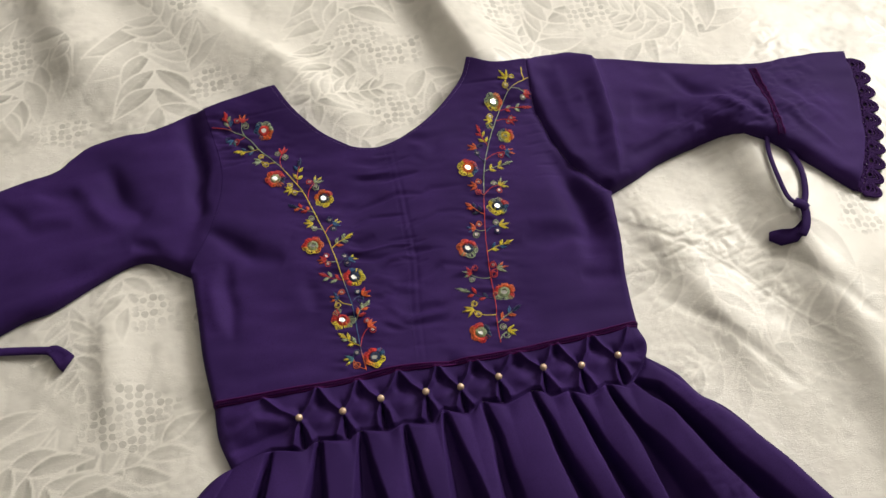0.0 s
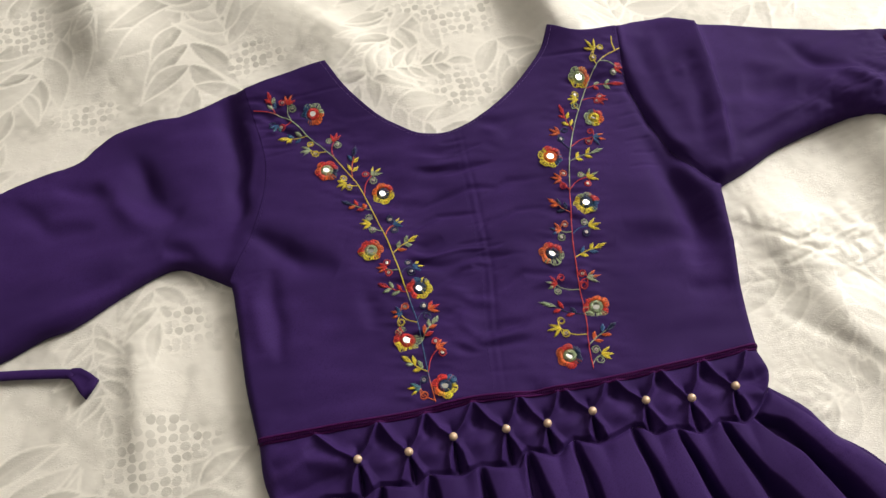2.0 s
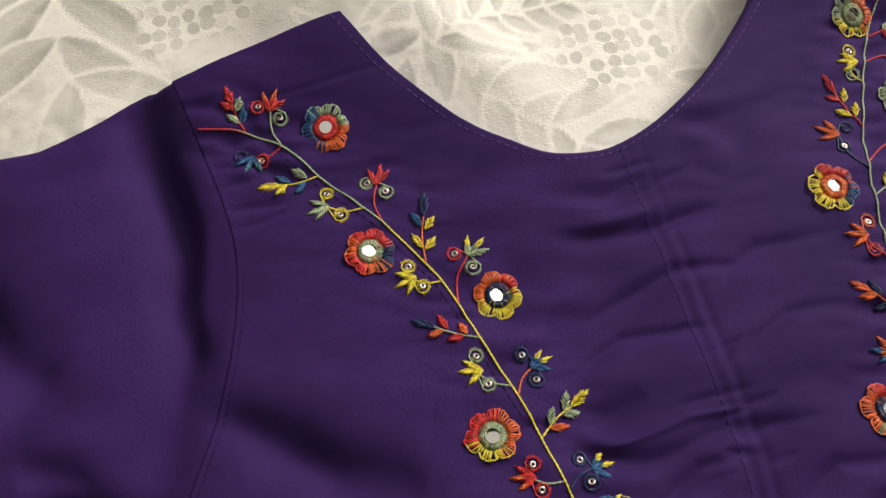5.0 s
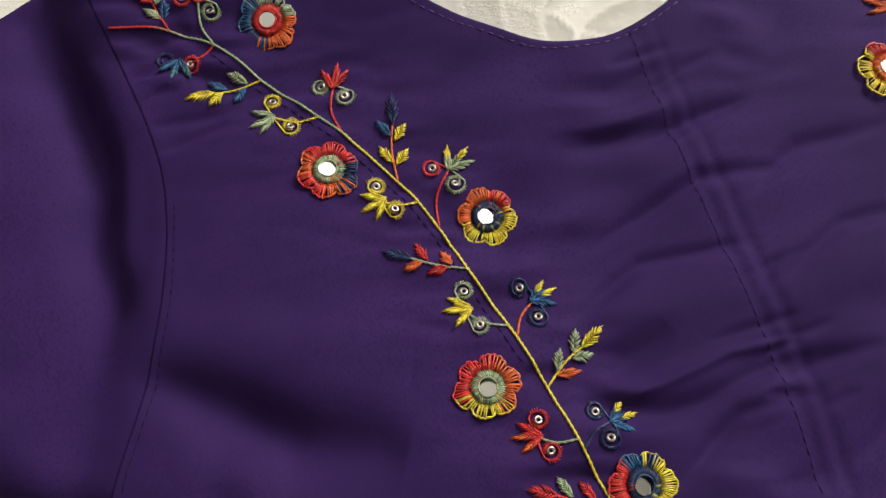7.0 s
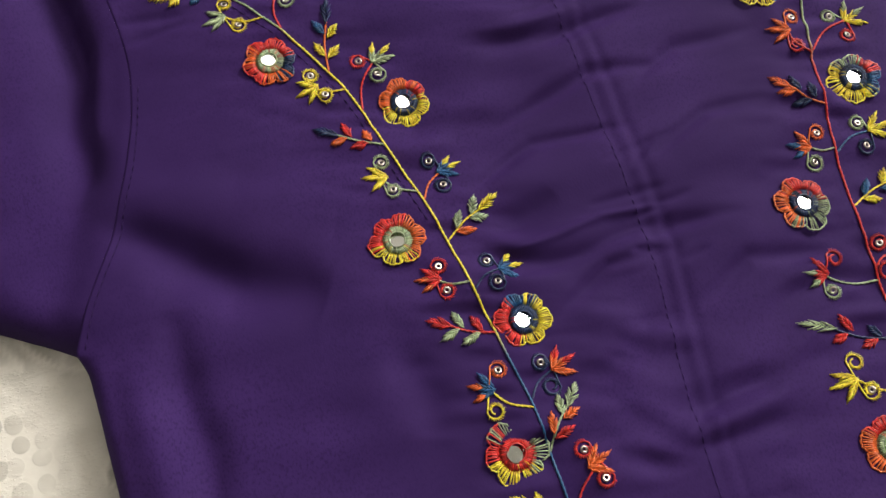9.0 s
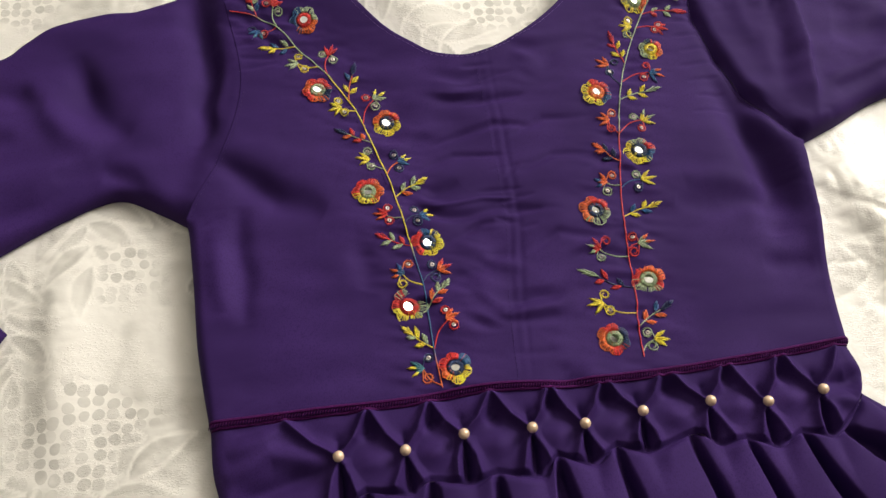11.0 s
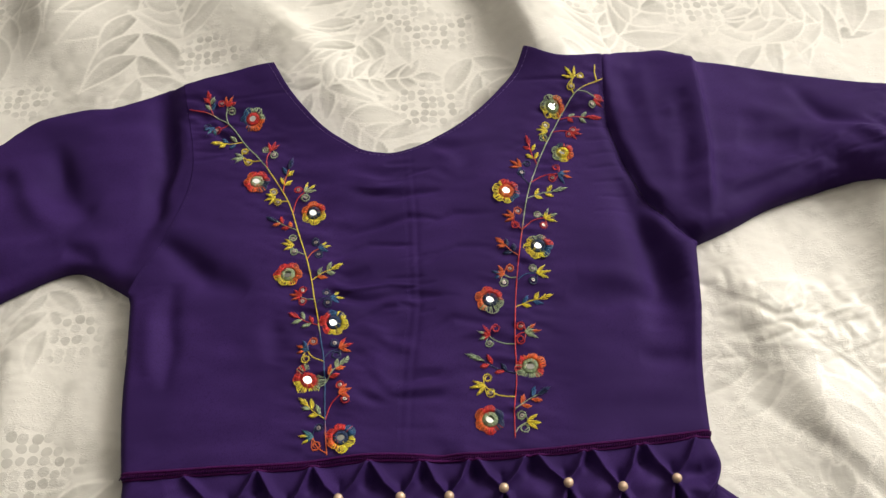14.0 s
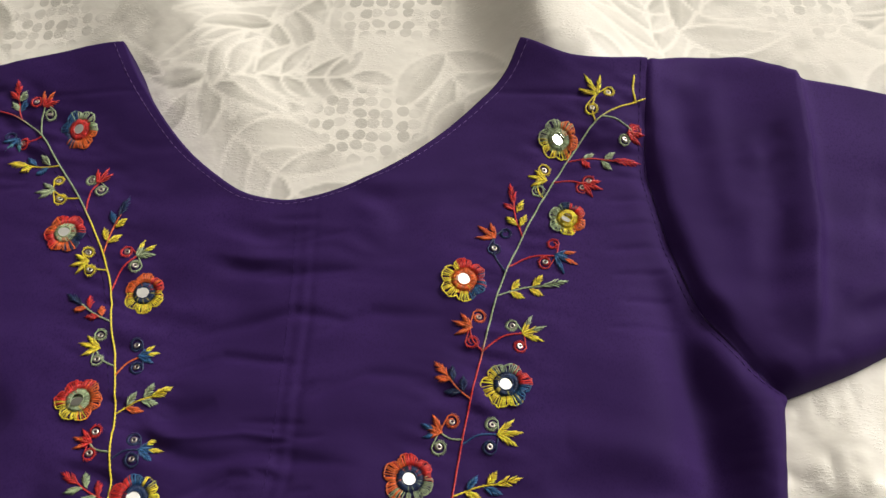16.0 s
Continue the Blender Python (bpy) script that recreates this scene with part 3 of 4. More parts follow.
def sleeve_right_z(x, y):
    z = 0.0145 + 0.003 * smoothstep(0.17, 0.23, x) + 0.002 * grain(x, y, 0.06, 51) + 0.0012 * grain(x + 0.4 * y, y, (0.04, 0.02), 52)
    d = x - np.interp(y, [0.185, 0.250, 0.335], [0.211, 0.223, 0.229])
    z = z + 0.0095 * np.where(d < 0, np.exp(-(np.abs(d) / 0.024) ** 1.4), np.exp(-(np.abs(d) / 0.0035) ** 1.2)) * smoothstep(0.175, 0.215, y)
    z = z + crease(x, y, [(0.212, 0.300), (0.205, 0.240), (0.196, 0.205)], 0.0030, 0.008)
    z = z - crease(x, y, [(0.227, 0.210), (0.280, 0.222), (0.312, 0.232), (0.350, 0.205)], 0.0040, 0.010)
    z = z - crease(x, y, [(0.262, 0.280), (0.319, 0.240)], 0.0030, 0.012)
    z = z + crease(x, y, [(0.250, 0.255), (0.290, 0.245)], 0.0040, 0.014)
    z = z + crease(x, y, [(0.330, 0.212), (0.365, 0.200)], 0.0045, 0.007)
    z = z + crease(x, y, [(0.385, 0.285), (0.380, 0.190)], 0.0025, 0.006)
    z = z + crease(x, y, [(0.345, 0.255), (0.362, 0.225), (0.370, 0.200)], 0.0040, 0.006) - crease(x, y, [(0.330, 0.245), (0.350, 0.215)], 0.0035, 0.006)
    z = z + crease(x, y, [(0.300, 0.300), (0.318, 0.265), (0.345, 0.240)], 0.0032, 0.007) - crease(x, y, [(0.392, 0.235), (0.405, 0.195), (0.425, 0.165)], 0.0032, 0.006)
    z = z + crease(x, y, [(0.400, 0.270), (0.425, 0.225), (0.450, 0.190)], 0.0030, 0.007) + crease(x, y, [(0.232, 0.200), (0.265, 0.214), (0.300, 0.216)], 0.0030, 0.006)
    z = z + 0.0010 * grain(x + 0.6 * y, y - 0.2 * x, (0.022, 0.011), 53)
    z = z - crease(x, y, [(0.40, 0.25), (0.45, 0.19)], 0.003, 0.014)
    z = z + crease(x, y, [(0.172, 0.325), (0.176, 0.285)], 0.0025, 0.008) - crease(x, y, [(0.190, 0.335), (0.186, 0.270), (0.196, 0.215)], 0.0012, 0.007)
    seam = near(x, y, ARM_R)
    own = smoothstep(0.0, 0.009, seam)
    return bodice_z(x, y) * (1 - own) + z * own + 0.0022 * (1 - smoothstep(0.001, 0.03, seam)) * smoothstep(0.0, 0.0025, seam)


SLEEVE_R_TOP = [(0.157, 0.336), (0.18, 0.343), (0.204, 0.3455), (0.22, 0.339), (0.23, 0.3335), (0.263, 0.3255), (0.317, 0.3105), (0.39, 0.2915), (0.435, 0.2925), (0.468, 0.2935), (0.503, 0.2915)]
SLEEVE_R_LOW = [(0.199, 0.170), (0.228, 0.181), (0.262, 0.196), (0.310, 0.206), (0.337, 0.202), (0.359, 0.191), (0.380, 0.173), (0.399, 0.153), (0.433, 0.120)]
CUFF_R = [(0.433, 0.120), (0.463, 0.164), (0.480, 0.203), (0.494, 0.243), (0.503, 0.287)]
sleeve_r = panel("sleeve", SLEEVE_R_LOW, SLEEVE_R_TOP, ARM_R, CUFF_R, 180, 90, sleeve_right_z,
                 {"r": (0.004, 0.006), "t": (0.009, 0.0160), "b": (0.014, 0.004)}, dress, "flared sleeve with braid and lace cuff", "rbt")


def sleeve_left_z(x, y):
    z = 0.0125 + 0.004 * smoothstep(-0.18, -0.24, x) + 0.002 * grain(x, y, 0.06, 61) + 0.0012 * grain(x + 0.4 * y, y, (0.04, 0.02), 62)
    z = z + crease(x, y, [(-0.270, 0.290), (-0.253, 0.250), (-0.233, 0.222)], 0.0085, 0.012)
    z = z - crease(x, y, [(-0.290, 0.270), (-0.270, 0.235), (-0.250, 0.215)], 0.0045, 0.010)
    z = z + crease(x, y, [(-0.344, 0.160), (-0.285, 0.182), (-0.232, 0.200)], 0.0035, 0.008)
    z = z - crease(x, y, [(-0.35, 0.18), (-0.29, 0.2), (-0.22, 0.205)], 0.0020, 0.010)
    z = z + crease(x, y, [(-0.190, 0.330), (-0.180, 0.280), (-0.190, 0.215)], 0.0075, 0.010)
    z = z - crease(x, y, [(-0.174, 0.320), (-0.169, 0.270), (-0.178, 0.225)], 0.0030, 0.006)
    z = z + crease(x, y, [(-0.365, 0.262), (-0.335, 0.235), (-0.300, 0.225)], 0.0045, 0.010) + crease(x, y, [(-0.330, 0.272), (-0.300, 0.262), (-0.280, 0.255)], 0.0040, 0.008)
    z = z + crease(x, y, [(-0.275, 0.196), (-0.245, 0.204), (-0.222, 0.188)], 0.0050, 0.007) + 0.0010 * grain(x - 0.5 * y, y, (0.024, 0.012), 63)
    seam = near(x, y, ARM_L)
    own = smoothstep(0.0, 0.016, seam)
    return bodice_z(x, y) * (1 - own) + z * own


SLEEVE_L_TOP = [(-0.52, 0.266), (-0.482, 0.261), (-0.44, 0.252), (-0.398, 0.266), (-0.359, 0.283), (-0.313, 0.295), (-0.296, 0.308), (-0.277, 0.319), (-0.246, 0.324), (-0.226, 0.323), (-0.207, 0.328), (-0.189, 0.336), (-0.17, 0.337)]
SLEEVE_L_LOW = [(-0.47, 0.074), (-0.43, 0.104), (-0.395, 0.126), (-0.364, 0.138), (-0.341, 0.148), (-0.318, 0.153), (-0.288, 0.168), (-0.256, 0.183), (-0.236, 0.186), (-0.214, 0.1732), (-0.1985, 0.162)]
CUFF_L = [(-0.470, 0.070), (-0.495, 0.125), (-0.512, 0.190), (-0.520, 0.262)]
sleeve_l = panel("sleeve", SLEEVE_L_LOW, SLEEVE_L_TOP, CUFF_L, ARM_L, 170, 90, sleeve_left_z,
                 {"l": (0.004, 0.006), "t": (0.005, 0.0155), "b": (0.014, 0.004)}, dress, "flared sleeve with braid and lace cuff", "lbt")

PEARLS = [(-0.124, 0.007), (-0.089, 0.005), (-0.057, 0.009), (-0.020, 0.007), (0.009, 0.005), (0.042, 0.007), (0.081, 0.007), (0.113, 0.002), (0.146, 0.004)]
YOKE_LOW = [(-0.182, -0.022), (-0.15, -0.013), (-0.122, -0.019), (-0.112, -0.0125), (-0.087, -0.0175), (-0.078, -0.0115), (-0.055, -0.0165), (-0.042, -0.013), (-0.018, -0.0185), (-0.008, -0.009), (0.011, -0.0165), (0.025, -0.0085), (0.044, -0.0145), (0.07, -0.008), (0.083, -0.0165), (0.098, -0.015), (0.115, -0.0225), (0.13, -0.0165), (0.148, -0.0215), (0.163, -0.011), (0.174, 0.002)]


PLEATS = [-0.182, -0.150, -0.112, -0.078, -0.042, -0.008, 0.025, 0.068, 0.098, 0.130, 0.154, 0.170]
PLEATS_LOW = [-0.36, -0.26, -0.165, -0.085, -0.052, -0.008, 0.048, 0.105, 0.145, 0.205, 0.285, 0.36]
GAPS = [0.0, 0.022, 0.060, 0.070, 0.014, 0.060, 0.010, 0.008, 0.012, 0.030, 0.012, 0.0]


def hem_of_yoke(x):
    return np.interp(x, [p[0] for p in YOKE_LOW], [p[1] for p in YOKE_LOW])


def skirt_z(x, y):
    """Flat pleats with rolled edges that part into deep dark gaps as they fall."""
    t = np.clip((hem_of_yoke(x) - y) / 0.25, 0, 1.6)
    z = 0.0138 + 0.0085 * smoothstep(0, 0.3, t) + 0.0014 * grain(x, y, 0.05, 81) + 0.0006 * grain(x, y, (0.018, 0.05), 83)
    lines = [a + (b - a) * t + 0.006 * np.sin(3.0 * t + k * 1.7) * smoothstep(0.05, 0.5, t) for k, (a, b) in enumerate(zip(PLEATS, PLEATS_LOW))]
    for k, (a, b) in enumerate(zip(lines[:-1], lines[1:])):
        s = np.clip((x - a) / (b - a), 0, 1)
        lean = (0.5, -0.2, 0.35, 0.1, 0.5, -0.1, 0.8, 0.9, 0.8, 0.7, 0.5)[k]
        roll = 1 - np.abs(2 * s - 1) ** 2.6 + lean * (s - 0.5) - 0.6
        z = z + np.where((x >= a) & (x < b), (0.0022 + 0.0065 * smoothstep(0, 0.4, t)) * roll, 0)
    for px, _ in PEARLS:
        z = z - 0.0030 * np.exp(-((x - px - 0.002) / 0.006) ** 2) * (1 - smoothstep(0.0, 0.09, t))
    for k in range(1, len(lines) - 1):
        d = np.abs(x - lines[k] - 0.0015 * grain(x, y, (0.05, 0.03), 90 + k))
        half = 0.0010 + 0.5 * GAPS[k] * t
        cut = 1 - smoothstep(half * 0.5, half + 0.0026 + 0.013 * t, d)
        z = z - cut * np.minimum(z - 0.001, 0.0030 + 0.22 * t * min(1.0, 0.25 + GAPS[k] / 0.04))
    return z


def yoke_z(x, y):
    """Pleats pinched together under each pearl: folds run up to the waist in crosses and open into small tents below."""
    z = 0.0115 + 0.0009 * grain(x, y, 0.03, 71) + 0.0007 * grain(x, y, 0.011, 72)
    nodes = [-0.152] + [(a[0] + b[0]) / 2 for a, b in zip(PEARLS[:-1], PEARLS[1:])] + [0.166]
    folds, hollows = np.zeros_like(z), np.zeros_like(z)
    for k, (px, py) in enumerate(PEARLS):
        low = float(hem_of_yoke(px))
        for side, q in ((-1, nodes[k]), (1, nodes[k + 1])):
            top = px + (q - px) * 0.95
            mid = (px + (top - px) * 0.45 + side * 0.0012, py + (0.030 - py) * 0.42)
            folds = np.maximum(folds, ridge(x, y, [(top, 0.031), mid, (px, py + 0.001)], 0.0058, 0.0023))
            folds = np.maximum(folds, ridge(x, y, [(px, py), (px + side * 0.0050, py - 0.011), (px + side * (0.0085 + 0.002 * math.sin(k * 2.2)), low + 0.001)], 0.0050, 0.0026))
        hollows = np.maximum(hollows, ridge(x, y, [(px + 0.0005, py - 0.005), (px + 0.001 * math.sin(k * 1.9), low + 0.001)], 0.0075, 0.0020))
        hollows = np.maximum(hollows, ridge(x, y, [(px, py + 0.010), (px, py + 0.006)], 0.0030, 0.0034))
    for k, q in enumerate(nodes[1:-1]):
        hollows = np.maximum(hollows, 0.0052 * np.exp(-((x - q) / 0.0046) ** 2 - ((y - 0.0195 - 0.001 * math.sin(k * 2.4)) / 0.0050) ** 2))
        folds = np.maximum(folds, 0.0032 * np.exp(-((x - q) / 0.0085) ** 2 - ((y - 0.002) / 0.0060) ** 2))
    z = z + folds - hollows
    z = z - crease(x, y, [(-0.185, 0.004), (-0.160, 0.014), (-0.130, 0.009)], 0.0045, 0.006) + crease(x, y, [(-0.185, -0.008), (-0.155, -0.002), (-0.130, 0.002)], 0.005, 0.005)
    z = z - crease(x, y, [(-0.183, 0.018), (-0.165, 0.022), (-0.150, 0.028)], 0.0035, 0.005)
    z = z - crease(x, y, [(0.150, 0.000), (0.165, -0.004), (0.178, 0.006)], 0.0040, 0.005) + crease(x, y, [(0.152, 0.010), (0.166, 0.008), (0.178, 0.014)], 0.0045, 0.005)
    join = smoothstep(0.004, 0.0, y - hem_of_yoke(x))
    return z * (1 - join) + 0.0095 * join


yoke = panel("smocked_band", YOKE_LOW, WAIST, [(-0.182, -0.022), (-0.190, 0.006), (-0.191, 0.033)], [(0.174, 0.002), (0.179, 0.014), (0.176, 0.030)], 520, 110, yoke_z,
             {"l": (0.009, 0.004), "r": (0.009, 0.004), "t": (0.003, 0.011)}, dress, "smocked pleats pinched into crosses", "lr")

skirt = panel("skirt", [(-0.40, -0.42), (0.0, -0.46), (0.42, -0.42)], YOKE_LOW, [(-0.40, -0.42), (-0.31, -0.19), (-0.254, -0.086), (-0.227, -0.053), (-0.201, -0.028), (-0.182, -0.022)],
              [(0.42, -0.42), (0.278, -0.150), (0.244, -0.090), (0.224, -0.058), (0.205, -0.040), (0.194, -0.018), (0.174, 0.002)], 480, 280, skirt_z,
              {"l": (0.014, 0.003), "r": (0.014, 0.003), "b": (0.01, 0.004), "t": (0.0050, 0.0096)}, dress, "full skirt in deep soft pleats", "lrb")


# ---- the dress: trims, pearls and embroidery ----
from mathutils.bvhtree import BVHTree

TREES = []
for panel_ob in (bodice, yoke, sleeve_r, sleeve_l):
    TREES.append(BVHTree.FromPolygons([v.co.copy() for v in panel_ob.data.vertices], [tuple(p.vertices) for p in panel_ob.data.polygons]))


def lie(x, y):
    """The height of the cloth at a place."""
    best = 0.0
    for tree in TREES:
        hit = tree.ray_cast(Vector((x, y, 0.2)), Vector((0, 0, -1)))
        if hit[0]:
            best = max(best, hit[0].z)
    return best or float(sheet_z(np.array(x), np.array(y)))


class Stitches:
    """Threads gathered into one mesh, each with its dye."""

    def __init__(self):
        self.verts, self.faces, self.dyes = [], [], []

    def tube(self, points, radius, dye, sides=5, flat=1.0):
        n = len(points)
        start = len(self.verts)
        for k, p in enumerate(points):
            p = Vector(p)
            along = (Vector(points[min(k + 1, n - 1)]) - Vector(points[max(k - 1, 0)])).normalized()
            side = along.cross(Vector((0, 0, 1)))
            side = side.normalized() if side.length > 1e-4 else Vector((1, 0, 0))
            up = side.cross(along)
            r = radius * (0.55 if k in (0, n - 1) else 1.0)
            c = dye[k] if isinstance(dye, list) else dye
            for s in range(sides):
                a = 2 * math.pi * s / sides
                self.verts.append(p + side * (r * math.cos(a)) + up * (r * flat * math.sin(a)))
                self.dyes.append((*c, 1.0))
        for k in range(n - 1):
            for s in range(sides):
                a, b = start + k * sides + s, start + k * sides + (s + 1) % sides
                self.faces.append((a, b, b + sides, a + sides))
        self.faces.append(tuple(start + s for s in reversed(range(sides))))
        self.faces.append(tuple(start + (n - 1) * sides + s for s in range(sides)))

    def fan(self, centre, ring, dyes):
        start = len(self.verts)
        self.verts.append(Vector(centre))
        self.dyes.append((*dyes[0], 1.0))
        for p, c in zip(ring, dyes):
            self.verts.append(Vector(p))
            self.dyes.append((*c, 1.0))
        self.faces += [(start, start + k, start + k + 1) for k in range(1, len(ring))]

    def done(self, name, parent, mat=None, label=""):
        me = mesh_of(name, self.verts, self.faces)
        me.color_attributes.new("dye", "FLOAT_COLOR", "POINT").data.foreach_set("color", np.array(self.dyes, np.float32).ravel())
        return part(name, me, mat or THREAD, parent, label)


rand = random.Random(11)


def tint(dye, spread=0.18):
    k = 1 + rand.uniform(-spread, spread)
    return tuple(min(1.0, c * k * (1 + rand.uniform(-0.06, 0.06))) for c in DYES[dye])


def blend(a, b, f):
    return tuple(p + (q - p) * f for p, q in zip(a, b))


def slope(x, y, reach):
    """The plane that the cloth keeps round a place: gives its height at any point near by."""
    zx0, zx1, zy0, zy1 = lie(x - reach, y), lie(x + reach, y), lie(x, y - reach), lie(x, y + reach)
    gx, gy, mid = (zx1 - zx0) / (2 * reach), (zy1 - zy0) / (2 * reach), (zx0 + zx1 + zy0 + zy1 + 2 * lie(x, y)) / 6
    return lambda px, py: mid + gx * (px - x) + gy * (py - y)


def on_cloth(points, lift):
    return [Vector((x, y, lie(x, y) + lift)) for x, y in points]


def rope(line, radius, dyes, name, parent, lift=0.0003, pitch=0.0036):
    """Two strands twisted round one another along a line; dyes run along it."""
    length = sum(math.dist(a, b) for a, b in zip(line[:-1], line[1:]))
    n = max(6, int(length / 0.0007))
    pts = spline(line, n)
    mid = on_cloth(pts, lift)
    st = Stitches()
    for phase in (0, math.pi):
        run, cols = [], []
        for k in range(n):
            f = k / (n - 1)
            along = pts[min(k + 1, n - 1)] - pts[max(k - 1, 0)]
            along = along / (np.linalg.norm(along) + 1e-9)
            a = 2 * math.pi * f * length / pitch + phase
            run.append(mid[k] + Vector((-along[1] * radius * 0.6 * math.cos(a), along[0] * radius * 0.6 * math.cos(a), radius * 0.6 * math.sin(a))))
            i = min(int(f * (len(dyes) - 1)), len(dyes) - 2) if len(dyes) > 1 else 0
            cols.append(blend(DYES[dyes[i]], DYES[dyes[min(i + 1, len(dyes) - 1)]], smooth_step(f * (len(dyes) - 1) - i)))
        st.tube(run, radius * 0.75, cols, 5)
    return st.done(name, parent)


def smooth_step(f):
    f = max(0.0, min(1.0, (f - 0.3) / 0.4))
    return f * f * (3 - 2 * f)


def satin_leaf(parent, base, angle, length, width, dyes, name="leaf"):
    """A leaf of single slanting stitches that leave its rib and end in a ragged, pointed edge."""
    st = Stitches()
    c, s = math.cos(angle), math.sin(angle)
    at = lambda a, d: (base[0] + c * a - s * d, base[1] + s * a + c * d)
    plane = slope(*at(length / 2, 0), length / 2)
    put = lambda q, h: Vector((*q, plane(*q) + 0.0003 + h))
    count = 7
    for k in range(count):
        f = k / (count - 1)
        for side in (-1, 1):
            half = width * math.sin(math.pi * min(1, 0.22 + 0.70 * f)) * rand.uniform(0.75, 1.2)
            a0 = length * 0.66 * f
            a1 = a0 + length * rand.uniform(0.26, 0.36)
            col = tint(dyes[1] if f > 0.55 else dyes[0], 0.38)
            st.tube([put(at(a0, -0.0003 * side), 0.0003), put(at((a0 + a1) / 2, side * half * 0.55), 0.0006), put(at(a1, side * half), 0.0)], 0.00029, col, 4)
    st.tube([put(at(length * 0.5, 0), 0.0005), put(at(length * 0.8, 0), 0.0006), put(at(length * 1.06, 0), 0.0)], 0.00024, tint(dyes[1], 0.3), 4)
    return st.done(name, parent)


def sequin(parent, x, y, lift=0.0007):
    bm = bmesh.new()
    r0, r1, n = 0.00045, 0.00135, 14
    tilt = Vector((rand.uniform(-0.45, 0.3), rand.uniform(-0.45, 0.3)))
    rings = [[bm.verts.new((r * math.cos(2 * math.pi * k / n), r * math.sin(2 * math.pi * k / n), h + r * (math.cos(2 * math.pi * k / n) * tilt.x + math.sin(2 * math.pi * k / n) * tilt.y))) for k in range(n)]
             for r, h in ((r0, 0.0), (0.0009, 0.00025), (r1, 0.0), (r1, -0.0002), (r0, -0.0002))]
    for a, b in zip(rings, rings[1:] + rings[:1]):
        for k in range(n):
            bm.faces.new((a[k], a[(k + 1) % n], b[(k + 1) % n], b[k]))
    me = bpy.data.meshes.new("sequin")
    bm.to_mesh(me)
    bm.free()
    ob = part("sequin", me, SEQUIN, parent, "silver sequin")
    ob.location = (x, y, lie(x, y) + lift)


def curl(parent, tail, centre, turn, dye):
    """A branch that leaves tail and winds into a spiral, feathered with short outward stitches."""
    dx, dy = centre[0] - tail[0], centre[1] - tail[1]
    start = math.atan2(dy, dx) - turn * math.pi / 2
    radius = 0.0028 * rand.uniform(0.92, 1.1)
    path = []
    for k in range(34):
        f = k / 33
        a = start + turn * f * 2 * math.pi * 1.2
        r = radius * (1 - 0.62 * f)
        path.append((centre[0] + r * math.cos(a), centre[1] + r * math.sin(a)))
    lead = [(tail[0] + (path[0][0] - tail[0]) * f, tail[1] + (path[0][1] - tail[1]) * f) for f in (0, 0.25, 0.5, 0.75)]
    pts = on_cloth(lead + path, 0.0003)
    st = Stitches()
    st.tube(pts, 0.00030, [tint(dye, 0.2) for _ in pts], 5)
    for k in range(2, len(path) - 8):
        p = pts[len(lead) + k]
        out = Vector((path[k][0] - centre[0], path[k][1] - centre[1], 0)).normalized()
        on = (pts[len(lead) + k + 1] - p).normalized()
        far = rand.uniform(0.0008, 0.0012)
        st.tube([p - out * 0.0002 + Vector((0, 0, 0.0003)), p + on * 0.0004 + out * far * 0.5 + Vector((0, 0, 0.0003)), p + on * 0.0008 + out * far], 0.00017, tint(dye, 0.35), 4)
    st.done("curl", parent)
    if rand.random() < 0.78:
        sequin(parent, *centre)


def to_vine(p):
    """The place on the nearer vine from which a sprig at p grows."""
    best = min((q for q in np.vstack([spline(VINE_L, 300), spline(VINE_R, 300)])), key=lambda q: math.dist(p, q))
    return (float(best[0]), float(best[1])) if math.dist(p, best) < 0.012 else p


SPRIG_LABEL = "embroidered sprig with curls and a pointed bud"


def curl_sprig(base, tip, one, two, dyes, stalk):
    d = dyes.split()
    base = to_vine(base)
    heart = ((one[0] + two[0] + tip[0]) / 3, (one[1] + two[1] + tip[1]) / 3)
    tip = (heart[0] + (tip[0] - heart[0]) * 1.3, heart[1] + (tip[1] - heart[1]) * 1.3)
    way = (heart[0] - base[0], heart[1] - base[1])
    bend = (base[0] + way[0] * 0.5 - way[1] * 0.12, base[1] + way[1] * 0.5 + way[0] * 0.12)
    sprig = rope([base, bend, heart], 0.00033, [stalk, stalk], "sprig", dress)
    tagged(sprig, SPRIG_LABEL)
    for c, dye in ((one, d[2]), (two, d[3])):
        cross = way[0] * (c[1] - heart[1]) - way[1] * (c[0] - heart[0])
        curl(sprig, heart, c, 1 if cross > 0 else -1, dye)
    a = math.atan2(tip[1] - heart[1], tip[0] - heart[0])
    length = max(0.0088, math.dist(heart, tip) * 1.2)
    root = (tip[0] - math.cos(a) * length * 0.92, tip[1] - math.sin(a) * length * 0.92)
    for k, off in enumerate((-0.62, 0.62, 0.0)):
        satin_leaf(sprig, root, a + off + rand.uniform(-0.1, 0.1), length * (1.0 if off == 0 else 0.88), 0.00125, (d[0], d[1] if k else d[0]), "bud_petal")


